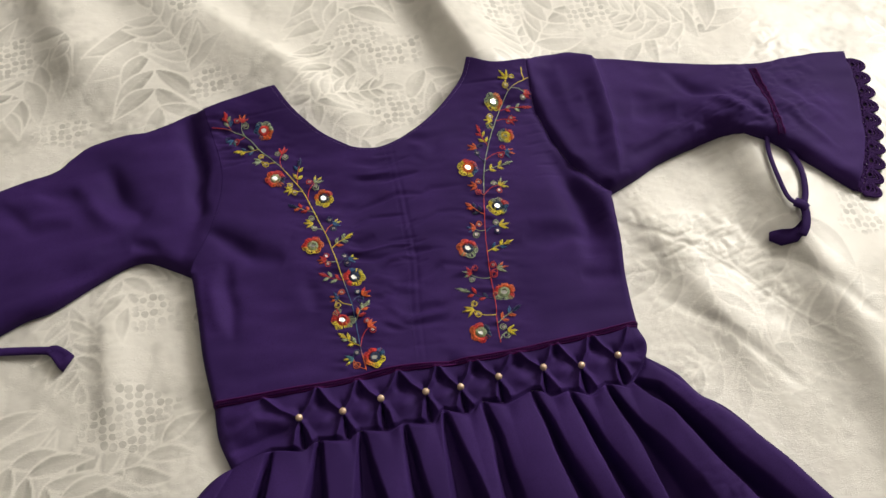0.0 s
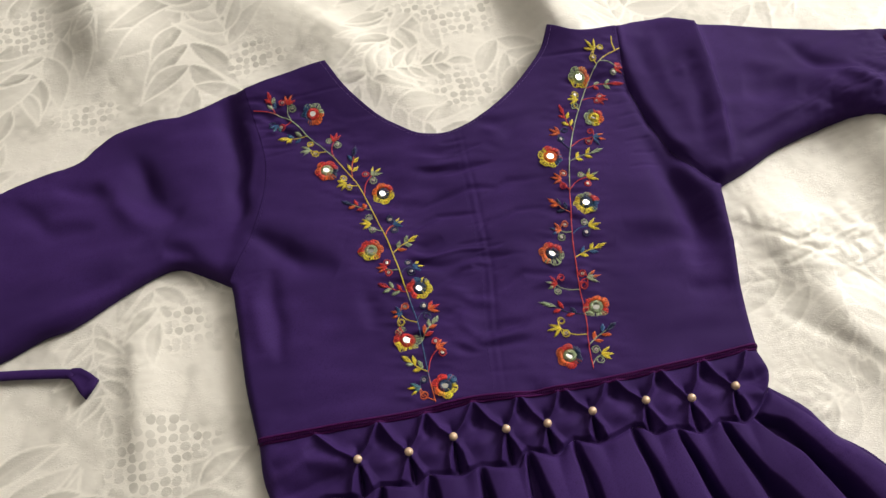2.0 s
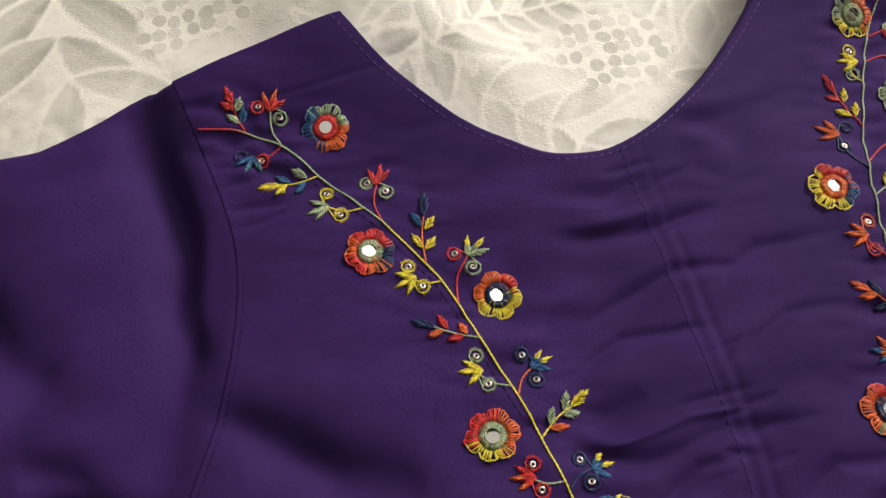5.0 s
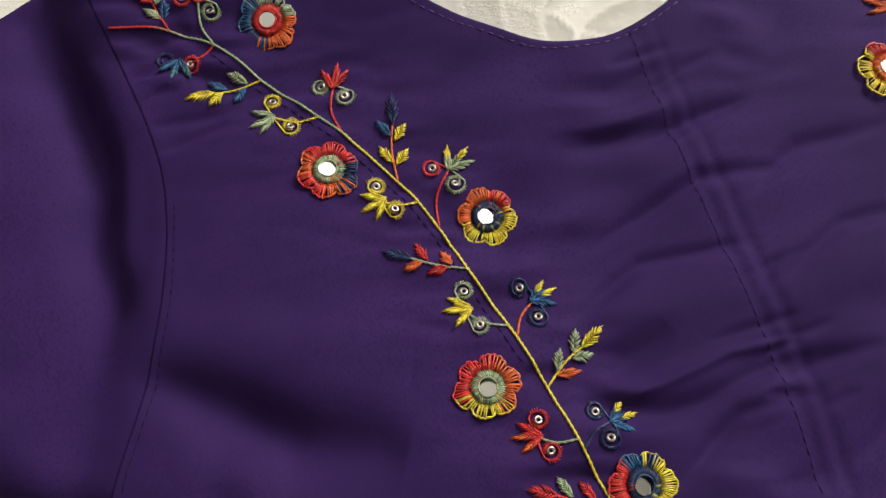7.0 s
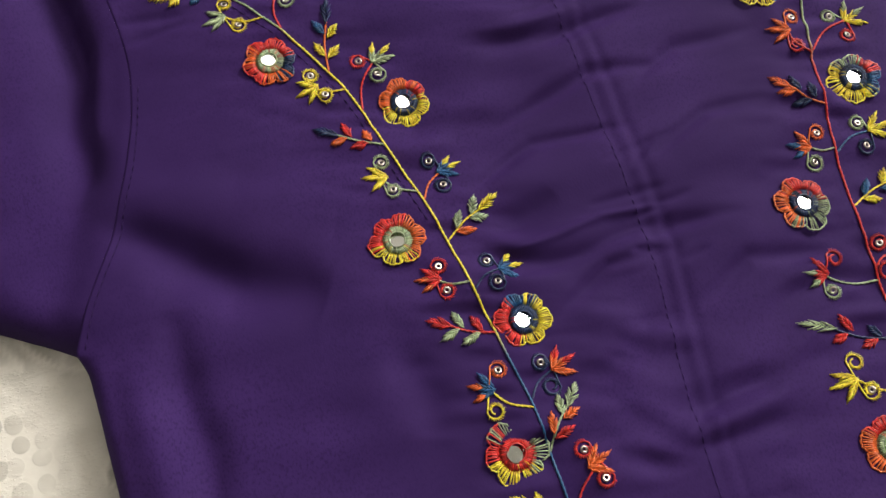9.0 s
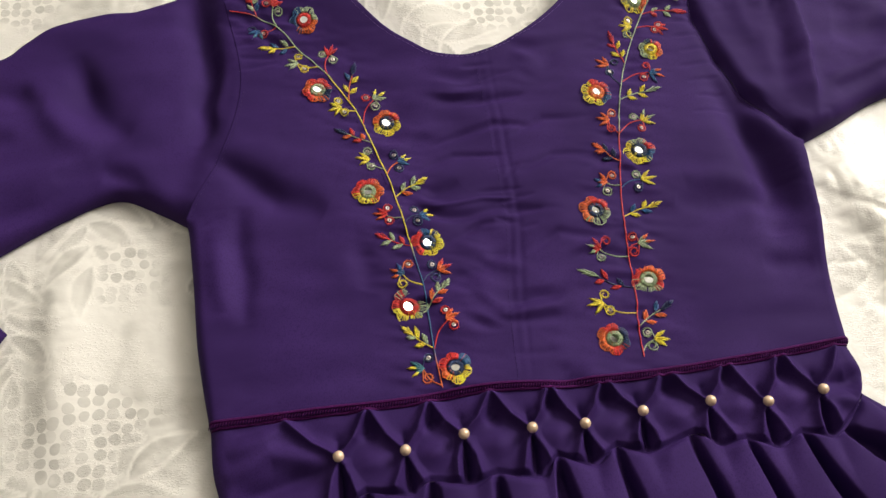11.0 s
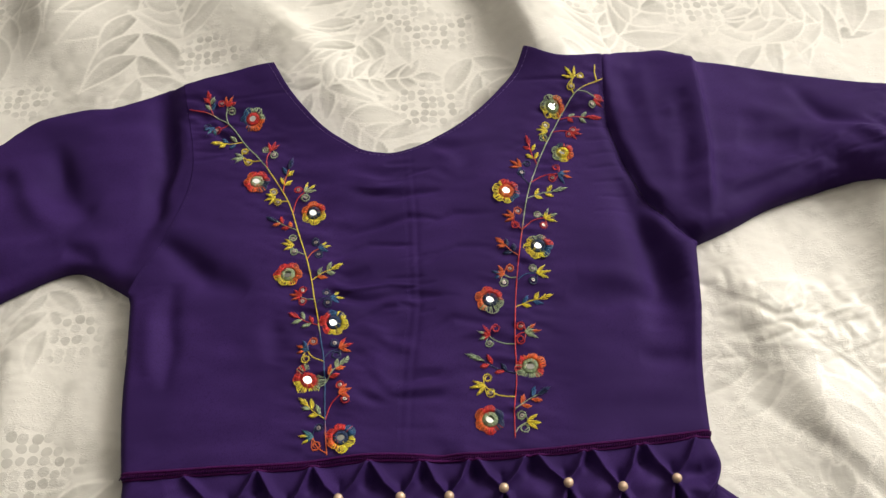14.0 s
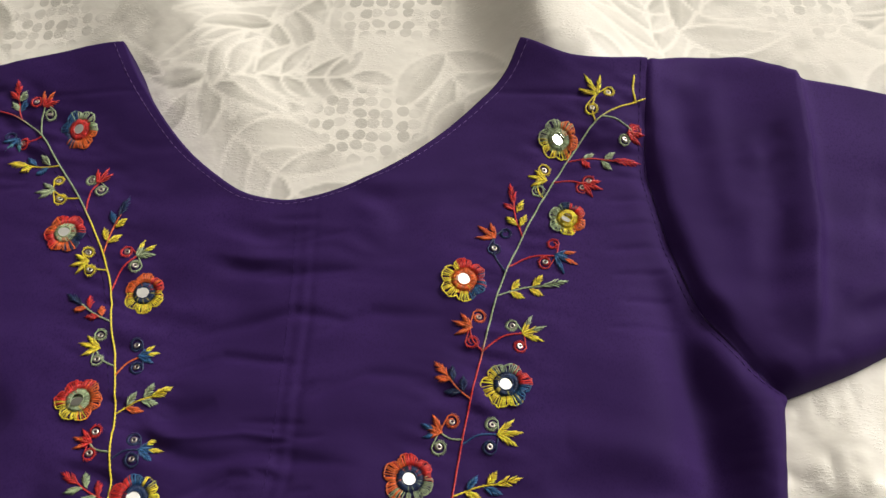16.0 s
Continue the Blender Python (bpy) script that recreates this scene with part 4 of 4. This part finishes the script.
def leaf_sprig(base, tip, dyes, stalk):
    d = dyes.split()
    base = to_vine(base)
    dx, dy = tip[0] - base[0], tip[1] - base[1]
    length = math.hypot(dx, dy)
    a = math.atan2(dy, dx)
    at = lambda f, off: (base[0] + dx * f - dy * off, base[1] + dy * f + dx * off)
    sprig = rope([base, at(0.4, 0.05), at(0.75, 0.02)], 0.00032, [stalk, stalk], "sprig", dress)
    tagged(sprig, "embroidered sprig with small pointed leaves")
    satin_leaf(sprig, at(0.68, 0.02), a, max(0.0076, length * 0.40), 0.0019, (d[0], d[0]))
    for f, side, dye in ((0.56, 1, d[1]), (0.50, -1, d[2]), (0.24, 1, d[2]), (0.20, -1, d[3])):
        satin_leaf(sprig, at(f, 0.03 + side * 0.02), a + side * rand.uniform(0.5, 0.8), 0.0066 * rand.uniform(0.85, 1.1), 0.0016, (dye, dye))


def flower(x, y, outer, ring, size=1.0):
    """A six-lobed buttonhole-stitch flower round a small mirror. outer: the thread's dyes anticlockwise from the right."""
    cols = outer.split()
    plane = slope(x, y, 0.007 * size)
    turn = rand.uniform(0, 1)
    lobes, per = 6, 15
    grow = [rand.uniform(0.93, 1.07) for _ in range(lobes)]
    at = lambda r, a, h: Vector((x + r * math.cos(a), y + r * math.sin(a), plane(x + r * math.cos(a), y + r * math.sin(a)) + 0.0003 + h))
    dye_at = lambda a: cols[int((a % (2 * math.pi)) / (2 * math.pi) * len(cols)) % len(cols)]
    disc = Stitches()
    edge = [at(0.0060 * size, 2 * math.pi * k / 28, 0.0) for k in range(29)]
    disc.fan(at(0, 0, 0.0001), edge, [DYES[ring]] * 29)
    body = disc.done("flower", dress, None, "thread flower, " + ", ".join(dict.fromkeys(cols)) + ", round a mirror")
    for k in range(lobes):
        a0 = (k + turn) * 2 * math.pi / lobes
        st = Stitches()
        rim, rim_cols = [], []
        for j in range(per + 1):
            f = j / per
            a = a0 + f * 2 * math.pi / lobes
            r = 0.0094 * size * grow[k] * (0.78 + 0.22 * math.sin(math.pi * f) ** 0.6) * rand.uniform(0.96, 1.03)
            col = tint(dye_at(a + rand.uniform(-0.38, 0.38)), 0.32)
            open_work = dye_at(a0 + math.pi / lobes) in ("yellow", "sage")
            if j < per and not (open_work and rand.random() < 0.12):
                wob = rand.uniform(-0.055, 0.055)
                st.tube([at(0.0049 * size, a, 0.0005), at(0.0066 * size, a + wob * 0.5, 0.00085), at(r * 0.93, a + wob, 0.0006), at(r, a + wob, 0.0002)], 0.00020 if open_work else 0.00027, col, 4)
            rim.append(at(r, a, 0.0003))
            rim_cols.append(col)
        st.tube(rim, 0.00034, rim_cols, 5)
        st.done("petal", body)
    st = Stitches()
    for j in range(44):
        a = 2 * math.pi * j / 44
        col = blend(tint(ring, 0.45), tint(dye_at(a), 0.3), 0.55 if rand.random() < 0.16 else 0.0)
        r1 = 0.0050 * size * rand.uniform(0.92, 1.08)
        st.tube([at(0.0026 * size, a, 0.0010), at(0.0033 * size, a + 0.05, 0.0014), at(0.0042 * size, a + 0.09, 0.0012), at(r1, a + 0.13, 0.0006)], 0.00027, col, 4)
    st.tube([at(0.0027 * size, 2 * math.pi * j / 30, 0.0015) for j in range(31)], 0.0003, tint(ring, 0.1), 5)
    st.done("ring", body)
    glass = Stitches()
    tx, ty = rand.uniform(-0.34, 0.06), rand.uniform(-0.34, 0.06)
    rim = [at(0.0029 * size, 2 * math.pi * k / 24, 0.0012 + 0.0029 * (math.cos(2 * math.pi * k / 24) * tx + math.sin(2 * math.pi * k / 24) * ty)) for k in range(25)]
    glass.fan(at(0, 0, 0.0012), rim, [(1, 1, 1)] * 25)
    me = mesh_of("mirror", glass.verts, glass.faces)
    part("mirror", me, MIRROR, body, "small round mirror", smooth=False)


# pearls
def pearl(x, y):
    bm = bmesh.new()
    bmesh.ops.create_uvsphere(bm, u_segments=24, v_segments=14, radius=0.0030)
    me = bpy.data.meshes.new("pearl")
    bm.to_mesh(me)
    bm.free()
    ob = part("pearl", me, PEARL, dress, "golden pearl bead")
    ob.location = (x, y, lie(x, y) + 0.0026)


for px, py in PEARLS:
    pearl(px, py)


def braid(line, name, parent, width, label):
    """A woven trim: two cords with small cross stitches between them."""
    length = sum(math.dist(a, b) for a, b in zip(line[:-1], line[1:]))
    n = int(length / 0.0015)
    pts = spline(line, n)
    st = Stitches()
    dark = (0.1, 0.01, 0.08)
    offs = []
    for k in range(n):
        along = pts[min(k + 1, n - 1)] - pts[max(k - 1, 0)]
        along = along / (np.linalg.norm(along) + 1e-9)
        offs.append(np.array([-along[1], along[0]]))
    for side in (-1, 1):
        run = [Vector((*(pts[k] + offs[k] * side * width / 2), 0)) for k in range(n)]
        run = [Vector((p.x, p.y, lie(p.x, p.y) + 0.0007)) for p in run]
        st.tube(run, 0.0009, dark, 6, 0.7)
    for k in range(n - 1):
        a, b = pts[k] - offs[k] * width / 2, pts[k + 1] + offs[k + 1] * width / 2
        m = (a + b) / 2
        z = lie(*m)
        st.tube([Vector((*a, z + 0.0008)), Vector((*m, z + 0.0013)), Vector((*b, z + 0.0008))], 0.00042, dark, 4)
    return st.done(name, parent, BRAID, label)


braid([(px, py + 0.0012) for px, py in WAIST], "waist_braid", dress, 0.0034, "plum braid along the waist seam")
braid([(0.389, 0.279), (0.386, 0.255), (0.381, 0.225), (0.376, 0.198), (0.374, 0.184)], "sleeve_braid", sleeve_r, 0.0058, "plum braid")
braid([(-0.452, 0.247), (-0.448, 0.2), (-0.437, 0.15), (-0.43, 0.108)], "sleeve_braid", sleeve_l, 0.0058, "plum braid")


def topstitch(line, parent, mat, step=0.0034, lift=0.0001):
    """A running stitch: short separate threads along a line."""
    length = sum(math.dist(a, b) for a, b in zip(line[:-1], line[1:]))
    pts = spline(line, max(4, int(length / step) * 3))
    st = Stitches()
    for k in range(0, len(pts) - 2, 3):
        a, b = pts[k], pts[k + 2]
        m = (a + b) / 2
        st.tube([Vector((*a, lie(*a) + lift)), Vector((*m, lie(*m) + lift + 0.00015)), Vector((*b, lie(*b) + lift))], 0.00016, (0.1, 0.05, 0.2), 4)
    return st.done("topstitching", parent, mat)


topstitch([(px * 1.04, py - 0.0038) for px, py in NECK], bodice, NECK_STITCH)
topstitch([(px + 0.003, py) for px, py in ARM_L[:5]], bodice, SEAM)
topstitch([(px - 0.003, py) for px, py in ARM_R], bodice, SEAM)
topstitch([(px - 0.0085, py) for px, py in CENTRE_SEAM], bodice, CREPE)
topstitch([(px - 0.0022, py - 0.0022) for px, py in VINE_L[2:9]], bodice, SEAM)


def lace_edge(line, parent):
    """Crocheted scallops: rings and arches that hang from the cuff."""
    length = sum(math.dist(a, b) for a, b in zip(line[:-1], line[1:]))
    count = round(length / 0.0185)
    pts = spline(line, count * 16 + 1)
    dye = (0.05, 0.012, 0.1)
    for k in range(count):
        st = Stitches()
        a, b = pts[k * 16], pts[k * 16 + 16]
        c = (a + b) / 2
        along = (b - a) / np.linalg.norm(b - a)
        out = np.array([along[1], -along[0]])
        w = np.linalg.norm(b - a)

        def at(u, v, h=0.0):
            p = c + along * u * w + out * v
            return Vector((p[0], p[1], float(sheet_z(np.array(p[0]), np.array(p[1]))) + 0.0035 + h))
        deep = 0.024
        for r, thick in ((1.0, 0.0017), (0.82, 0.0016), (0.62, 0.0014)):
            arch = [at(-0.5 * r * math.cos(math.pi * j / 14), 0.007 + (deep - 0.007) * r * math.sin(math.pi * j / 14)) for j in range(15)]
            st.tube(arch, thick, dye, 6, 0.7)
        for j in range(9):
            f = math.pi * (j + 0.5) / 9
            st.tube([at(-0.5 * math.cos(f), 0.007 + (deep - 0.007) * math.sin(f), 0.0003), at(-0.36 * math.cos(f), 0.007 + (deep - 0.007) * 0.74 * math.sin(f), 0.0004)], 0.0016, dye, 5)
            st.tube([at(-0.40 * math.cos(f), 0.007 + (deep - 0.007) * 0.8 * math.sin(f), 0.0003), at(-0.22 * math.cos(f + 0.2), 0.008 + (deep - 0.007) * 0.45 * math.sin(f), 0.0002)], 0.0009, dye, 4)
        for u, v, r in ((0.0, 0.0100, 0.0034), (-0.3, 0.006, 0.0026), (0.3, 0.006, 0.0026), (-0.45, 0.0095, 0.0022)):
            st.tube([at(u + r / w * math.cos(2 * math.pi * j / 12), v + r * math.sin(2 * math.pi * j / 12)) for j in range(13)], 0.0014, dye, 5)
        for v, thick in ((0.0005, 0.0018), (0.0028, 0.0012), (0.0050, 0.0010), (0.0075, 0.0013)):
            st.tube([at(-0.5, v), at(0, v), at(0.5, v)], thick, dye, 5)
        for j in range(7):
            u = -0.45 + 0.15 * j
            st.tube([at(u, 0), at(u + (0.05 if j % 2 else -0.05), 0.0075)], 0.0011, dye, 4)
        st.done("lace_scallop", parent, LACE, "crocheted lace scallop")


lace_edge(CUFF_R, sleeve_r)
lace_edge(list(reversed(CUFF_L)), sleeve_l)


def tie(name, line, heights, width, parent):
    """A rouleau tie: a soft flattened cord along a line."""
    pts = spline([(x, y, h) for (x, y), h in zip(line, heights)], 40)
    st = Stitches()
    run = [Vector((p[0], p[1], float(sheet_z(np.array(p[0]), np.array(p[1]))) + p[2])) for p in pts]
    st.tube(run, width / 2, (0.05, 0.02, 0.12), 10, 0.55)
    return st.done(name, parent, CREPE, "narrow purple fabric tie")


tie("tie", [(0.364, 0.192), (0.359, 0.174), (0.355, 0.147), (0.354, 0.120), (0.360, 0.107)], (0.006, 0.004, 0.004, 0.004, 0.006), 0.0050, sleeve_r)
tie("tie", [(0.376, 0.192), (0.381, 0.175), (0.382, 0.148), (0.374, 0.124), (0.364, 0.108)], (0.007, 0.005, 0.004, 0.004, 0.006), 0.0062, sleeve_r)
tie("tie_end", [(0.363, 0.105), (0.361, 0.096), (0.356, 0.086), (0.350, 0.079)], (0.006, 0.005, 0.005, 0.004), 0.0085, sleeve_r)
tie("tie_knot", [(0.356, 0.112), (0.361, 0.107), (0.364, 0.102)], (0.006, 0.007, 0.006), 0.0105, sleeve_r)


def tie_flap(outline, lift, thick, parent):
    """The flat pointed end of a tie, pressed and slightly hollow."""
    bm = bmesh.new()
    cx, cy = sum(p[0] for p in outline) / len(outline), sum(p[1] for p in outline) / len(outline)
    rings = []
    for scale, h in ((0.93, 0.0), (1.0, 0.35), (1.0, 0.7), (0.90, 1.0), (0.45, 0.75)):
        ring = []
        for px, py in outline:
            x, y = cx + (px - cx) * scale, cy + (py - cy) * scale
            ring.append(bm.verts.new((x, y, float(sheet_z(np.array(x), np.array(y))) + lift + thick * h)))
        rings.append(ring)
    for low, high in zip(rings[:-1], rings[1:]):
        for k in range(len(outline)):
            bm.faces.new((low[k - 1], low[k], high[k], high[k - 1]))
    bm.faces.new(rings[-1])
    bm.faces.new(list(reversed(rings[0])))
    bmesh.ops.recalc_face_normals(bm, faces=bm.faces)
    me = bpy.data.meshes.new("tie_flap")
    bm.to_mesh(me)
    bm.free()
    return part("tie_flap", me, CREPE, parent, "pointed purple tie end")


tie_flap([(0.364, 0.097), (0.353, 0.090), (0.345, 0.088), (0.337, 0.092), (0.329, 0.094), (0.327, 0.087), (0.334, 0.078), (0.346, 0.075), (0.358, 0.084)], 0.001, 0.0045, sleeve_r)
tie("tie", [(-0.420, 0.115), (-0.390, 0.122), (-0.361, 0.121), (-0.334, 0.117), (-0.318, 0.1135)], (0.008, 0.006, 0.005, 0.005, 0.005), 0.0075, sleeve_l)
tie_flap([(-0.325, 0.114), (-0.319, 0.1185), (-0.313, 0.1175), (-0.306, 0.112), (-0.3005, 0.106), (-0.305, 0.100), (-0.3105, 0.093), (-0.314, 0.098), (-0.319, 0.108)], 0.001, 0.006, sleeve_l)

rope(VINE_L, 0.00035, ["red", "sage", "sage", "yellow", "yellow", "yellow", "yellow", "blue", "blue", "orange"], "vine", dress)
rope(VINE_R, 0.00035, ["yellow", "sage", "sage", "sage", "red", "red", "red", "red"], "vine", dress)
rope([(0.150, 0.324), (0.149, 0.316), (0.150, 0.310)], 0.00045, ["yellow", "yellow"], "sprig", dress)

flower(-0.1155, 0.2985, "sage sage blue navy orange orange", "red")
flower(-0.112, 0.2445, "red red orange red orange navy", "sage")
flower(-0.071, 0.215, "red orange orange yellow yellow yellow", "navy")
flower(-0.089, 0.166, "orange red red yellow yellow orange", "sage")
flower(-0.058, 0.127, "yellow blue red red yellow yellow", "navy")
flower(-0.075, 0.0875, "sage sage red yellow yellow sage", "red", 1.08)
flower(-0.055, 0.047, "blue red red orange yellow yellow", "navy")
flower(0.113, 0.2915, "orange sage sage yellow yellow orange", "sage")
flower(0.115, 0.251, "red navy sage sage yellow orange", "yellow", 0.92)
flower(0.069, 0.220, "red red yellow yellow yellow blue", "orange", 1.1)
flower(0.086, 0.173, "red sage yellow yellow yellow blue", "navy", 1.05)
flower(0.048, 0.135, "red red orange orange sage sage", "navy", 1.05)
flower(0.069, 0.086, "orange orange red sage sage red", "sage", 1.05)
flower(0.039, 0.052, "navy red orange orange red navy", "sage")

leaf_sprig((-0.146, 0.306), (-0.149, 0.323), "red red sage blue", "red")
curl_sprig((-0.134, 0.297), (-0.132, 0.317), (-0.139, 0.314), (-0.132, 0.308), "red orange red sage", "sage")
curl_sprig((-0.134, 0.297), (-0.149, 0.290), (-0.150, 0.297), (-0.143, 0.293), "blue teal navy red", "red")
leaf_sprig((-0.122, 0.282), (-0.1455, 0.282), "yellow yellow blue sage", "yellow")
curl_sprig((-0.1028, 0.2568), (-0.1, 0.277), (-0.106, 0.273), (-0.1, 0.267), "red red sage sage", "red")
curl_sprig((-0.109, 0.263), (-0.129, 0.267), (-0.122, 0.273), (-0.119, 0.263), "sage sage yellow yellow", "yellow")
leaf_sprig((-0.0908, 0.2358), (-0.0858, 0.2608), "navy blue yellow yellow", "orange")
curl_sprig((-0.0828, 0.2168), (-0.0718, 0.2368), (-0.0818, 0.2348), (-0.0768, 0.2278), "sage yellow red sage", "red")
curl_sprig((-0.0878, 0.2268), (-0.1048, 0.2288), (-0.0998, 0.2348), (-0.0968, 0.2258), "yellow yellow yellow yellow", "yellow")
leaf_sprig((-0.0808, 0.2008), (-0.1028, 0.2138), "navy orange red orange", "sage")
curl_sprig((-0.0758, 0.1808), (-0.0918, 0.1898), (-0.0858, 0.1948), (-0.0848, 0.1838), "yellow yellow sage sage", "sage")
curl_sprig((-0.0748, 0.1768), (-0.0618, 0.1868), (-0.0698, 0.1908), (-0.0678, 0.1808), "blue yellow navy navy", "orange")
leaf_sprig((-0.0698, 0.1608), (-0.0528, 0.1708), "yellow sage sage orange", "yellow")
curl_sprig((-0.0698, 0.1438), (-0.0858, 0.1498), (-0.0788, 0.1528), (-0.0788, 0.1438), "red orange red red", "sage")
curl_sprig((-0.0678, 0.1418), (-0.0538, 0.1458), (-0.0628, 0.1498), (-0.0618, 0.1418), "blue yellow navy navy", "navy")
leaf_sprig((-0.0688, 0.1258), (-0.0868, 0.1358), "red sage sage red", "red")
curl_sprig((-0.0658, 0.0988), (-0.0808, 0.1108), (-0.0718, 0.1138), (-0.0768, 0.1018), "blue orange orange yellow", "yellow")
curl_sprig((-0.0638, 0.1008), (-0.0488, 0.1108), (-0.0578, 0.1118), (-0.0568, 0.1038), "orange red navy navy", "navy")
leaf_sprig((-0.0628, 0.0848), (-0.0498, 0.1008), "sage sage orange red", "sage")
curl_sprig((-0.0628, 0.0598), (-0.0488, 0.0778), (-0.0548, 0.0818), (-0.0518, 0.0718), "orange orange red red", "red")
leaf_sprig((-0.0638, 0.0608), (-0.0798, 0.0748), "yellow sage yellow sage", "yellow")
curl_sprig((-0.0628, 0.0378), (-0.0788, 0.0498), (-0.0688, 0.0548), (-0.0708, 0.0438), "teal yellow navy orange", "orange")
curl_sprig((0.13, 0.299), (0.128, 0.32), (0.137, 0.314), (0.129, 0.306), "yellow yellow yellow yellow", "yellow")
curl_sprig((0.135, 0.3), (0.152, 0.295), (0.144, 0.292), (0.149, 0.297), "red red sage red", "sage")
leaf_sprig((0.119, 0.28), (0.148, 0.281), "red sage sage red", "red")
curl_sprig((0.112, 0.269), (0.13, 0.267), (0.123, 0.268), (0.126, 0.271), "red red red red", "red")
curl_sprig((0.1062, 0.2618), (0.1, 0.273), (0.106, 0.277), (0.103, 0.267), "yellow yellow yellow sage", "yellow")
leaf_sprig((0.0942, 0.2428), (0.091, 0.268), "red red yellow yellow", "red")
curl_sprig((0.0852, 0.2248), (0.0772, 0.2458), (0.0872, 0.2438), (0.0822, 0.2358), "orange orange navy navy", "navy")
curl_sprig((0.0882, 0.2268), (0.1152, 0.2288), (0.1082, 0.2378), (0.1042, 0.2288), "blue orange red red", "red")
leaf_sprig((0.0852, 0.2118), (0.1112, 0.2188), "sage yellow yellow yellow", "sage")
curl_sprig((0.0772, 0.1868), (0.0662, 0.1998), (0.0752, 0.2028), (0.0722, 0.1918), "orange orange orange red", "red")
curl_sprig((0.0772, 0.1878), (0.1002, 0.1978), (0.0892, 0.1988), (0.0922, 0.1898), "yellow sage sage red", "red")
leaf_sprig((0.0722, 0.1668), (0.0582, 0.1818), "orange orange navy navy", "orange")
curl_sprig((0.0672, 0.1508), (0.0542, 0.1558), (0.0642, 0.1578), (0.0592, 0.1478), "orange blue orange sage", "sage")
curl_sprig((0.0662, 0.1488), (0.0892, 0.1538), (0.0802, 0.1568), (0.0792, 0.1478), "yellow yellow sage navy", "blue")
leaf_sprig((0.0662, 0.1288), (0.0892, 0.1348), "yellow yellow blue yellow", "yellow")
curl_sprig((0.0552, 0.1028), (0.0392, 0.1118), (0.0492, 0.1138), (0.0442, 0.1038), "red sage red sage", "sage")
curl_sprig((0.0592, 0.1068), (0.0762, 0.1098), (0.0662, 0.1138), (0.0652, 0.1048), "sage orange red red", "red")
leaf_sprig((0.0532, 0.0828), (0.0302, 0.0968), "sage red red navy", "navy")
curl_sprig((0.0512, 0.0668), (0.0312, 0.0738), (0.0402, 0.0798), (0.0412, 0.0698), "yellow yellow yellow yellow", "yellow")
leaf_sprig((0.0532, 0.0578), (0.0782, 0.0688), "navy blue orange orange", "sage")
curl_sprig((0.0512, 0.0418), (0.0682, 0.0478), (0.0592, 0.0528), (0.0602, 0.0448), "yellow yellow sage sage", "sage")



# ---- the room round the bed ----
def wall_box(name, lo, hi, mat, label):
    return tagged(part(name, box(name, lo, hi), mat, smooth=False), label, "wall", kind="structure")


bed = tagged(new("bed"), "low wooden bed under the cream sheet", "bed")
part("mattress", box("mattress", (-0.98, -1.18, -0.26), (1.08, 0.88, -0.03), 0.03), PLASTER, bed)
part("bed_frame", box("bed_frame", (-1.02, -1.22, -0.40), (1.12, 0.92, -0.27), 0.01), WOOD, bed)
for lx in (-0.96, 1.02):
    for ly in (-1.14, 0.82):
        part("leg", box("leg", (lx - 0.04, ly - 0.04, -0.5), (lx + 0.04, ly + 0.04, -0.402), 0.006), WOOD, bed)
X0, X1, Y0, Y1, Z0, Z1 = -2.0, 2.1, -2.4, 2.2, -0.5, 2.2
tagged(part("floor", box("floor", (X0, Y0, Z0 - 0.1), (X1, Y1, Z0)), TILE, smooth=False), "stone tiled bedroom floor", "floor", kind="structure")
tagged(part("ceiling", box("ceiling", (X0, Y0, Z1), (X1, Y1, Z1 + 0.1)), CEILING, smooth=False), "white plaster ceiling", "ceiling", kind="structure")
wall_box("wall_west", (X0 - 0.12, Y0, Z0), (X0, Y1, Z1), PLASTER, "plain cream plaster wall")
wall_box("wall_north", (X0, Y1, Z0), (X1, Y1 + 0.12, Z1), PLASTER, "plain cream plaster wall")
wall_box("wall_south", (X0, Y0 - 0.12, Z0), (X1, Y0, Z1), PLASTER, "plain cream plaster wall")
wy0, wy1, wz0, wz1 = WINDOW_Y - WINDOW_W / 2, WINDOW_Y + WINDOW_W / 2, WINDOW_Z - WINDOW_H / 2, WINDOW_Z + WINDOW_H / 2
east = tagged(new("wall_east"), "cream plaster wall with a window opening", "wall", kind="structure")
for lo, hi in (((X1, Y0, Z0), (X1 + 0.12, wy0, Z1)), ((X1, wy1, Z0), (X1 + 0.12, Y1, Z1)), ((X1, wy0, Z0), (X1 + 0.12, wy1, wz0)), ((X1, wy0, wz1), (X1 + 0.12, wy1, Z1))):
    part("wall_section", box("wall_section", lo, hi), PLASTER, east, smooth=False)
window = tagged(new("window_1"), "white-framed bedroom window in daylight", "window", kind="structure")
for lo, hi in (((X1 + 0.03, wy0, wz0), (X1 + 0.09, wy0 + 0.05, wz1)), ((X1 + 0.03, wy1 - 0.05, wz0), (X1 + 0.09, wy1, wz1)),
               ((X1 + 0.03, wy0 + 0.05, wz0), (X1 + 0.09, wy1 - 0.05, wz0 + 0.05)), ((X1 + 0.03, wy0 + 0.05, wz1 - 0.05), (X1 + 0.09, wy1 - 0.05, wz1))):
    part("window_frame", box("window_frame", lo, hi, 0.004), FRAME, window)
pane = part("pane", box("pane", (X1 + 0.055, wy0 + 0.05, wz0 + 0.05), (X1 + 0.06, wy1 - 0.05, wz1 - 0.05)), GLASS, window, smooth=False)
pane.visible_shadow = False
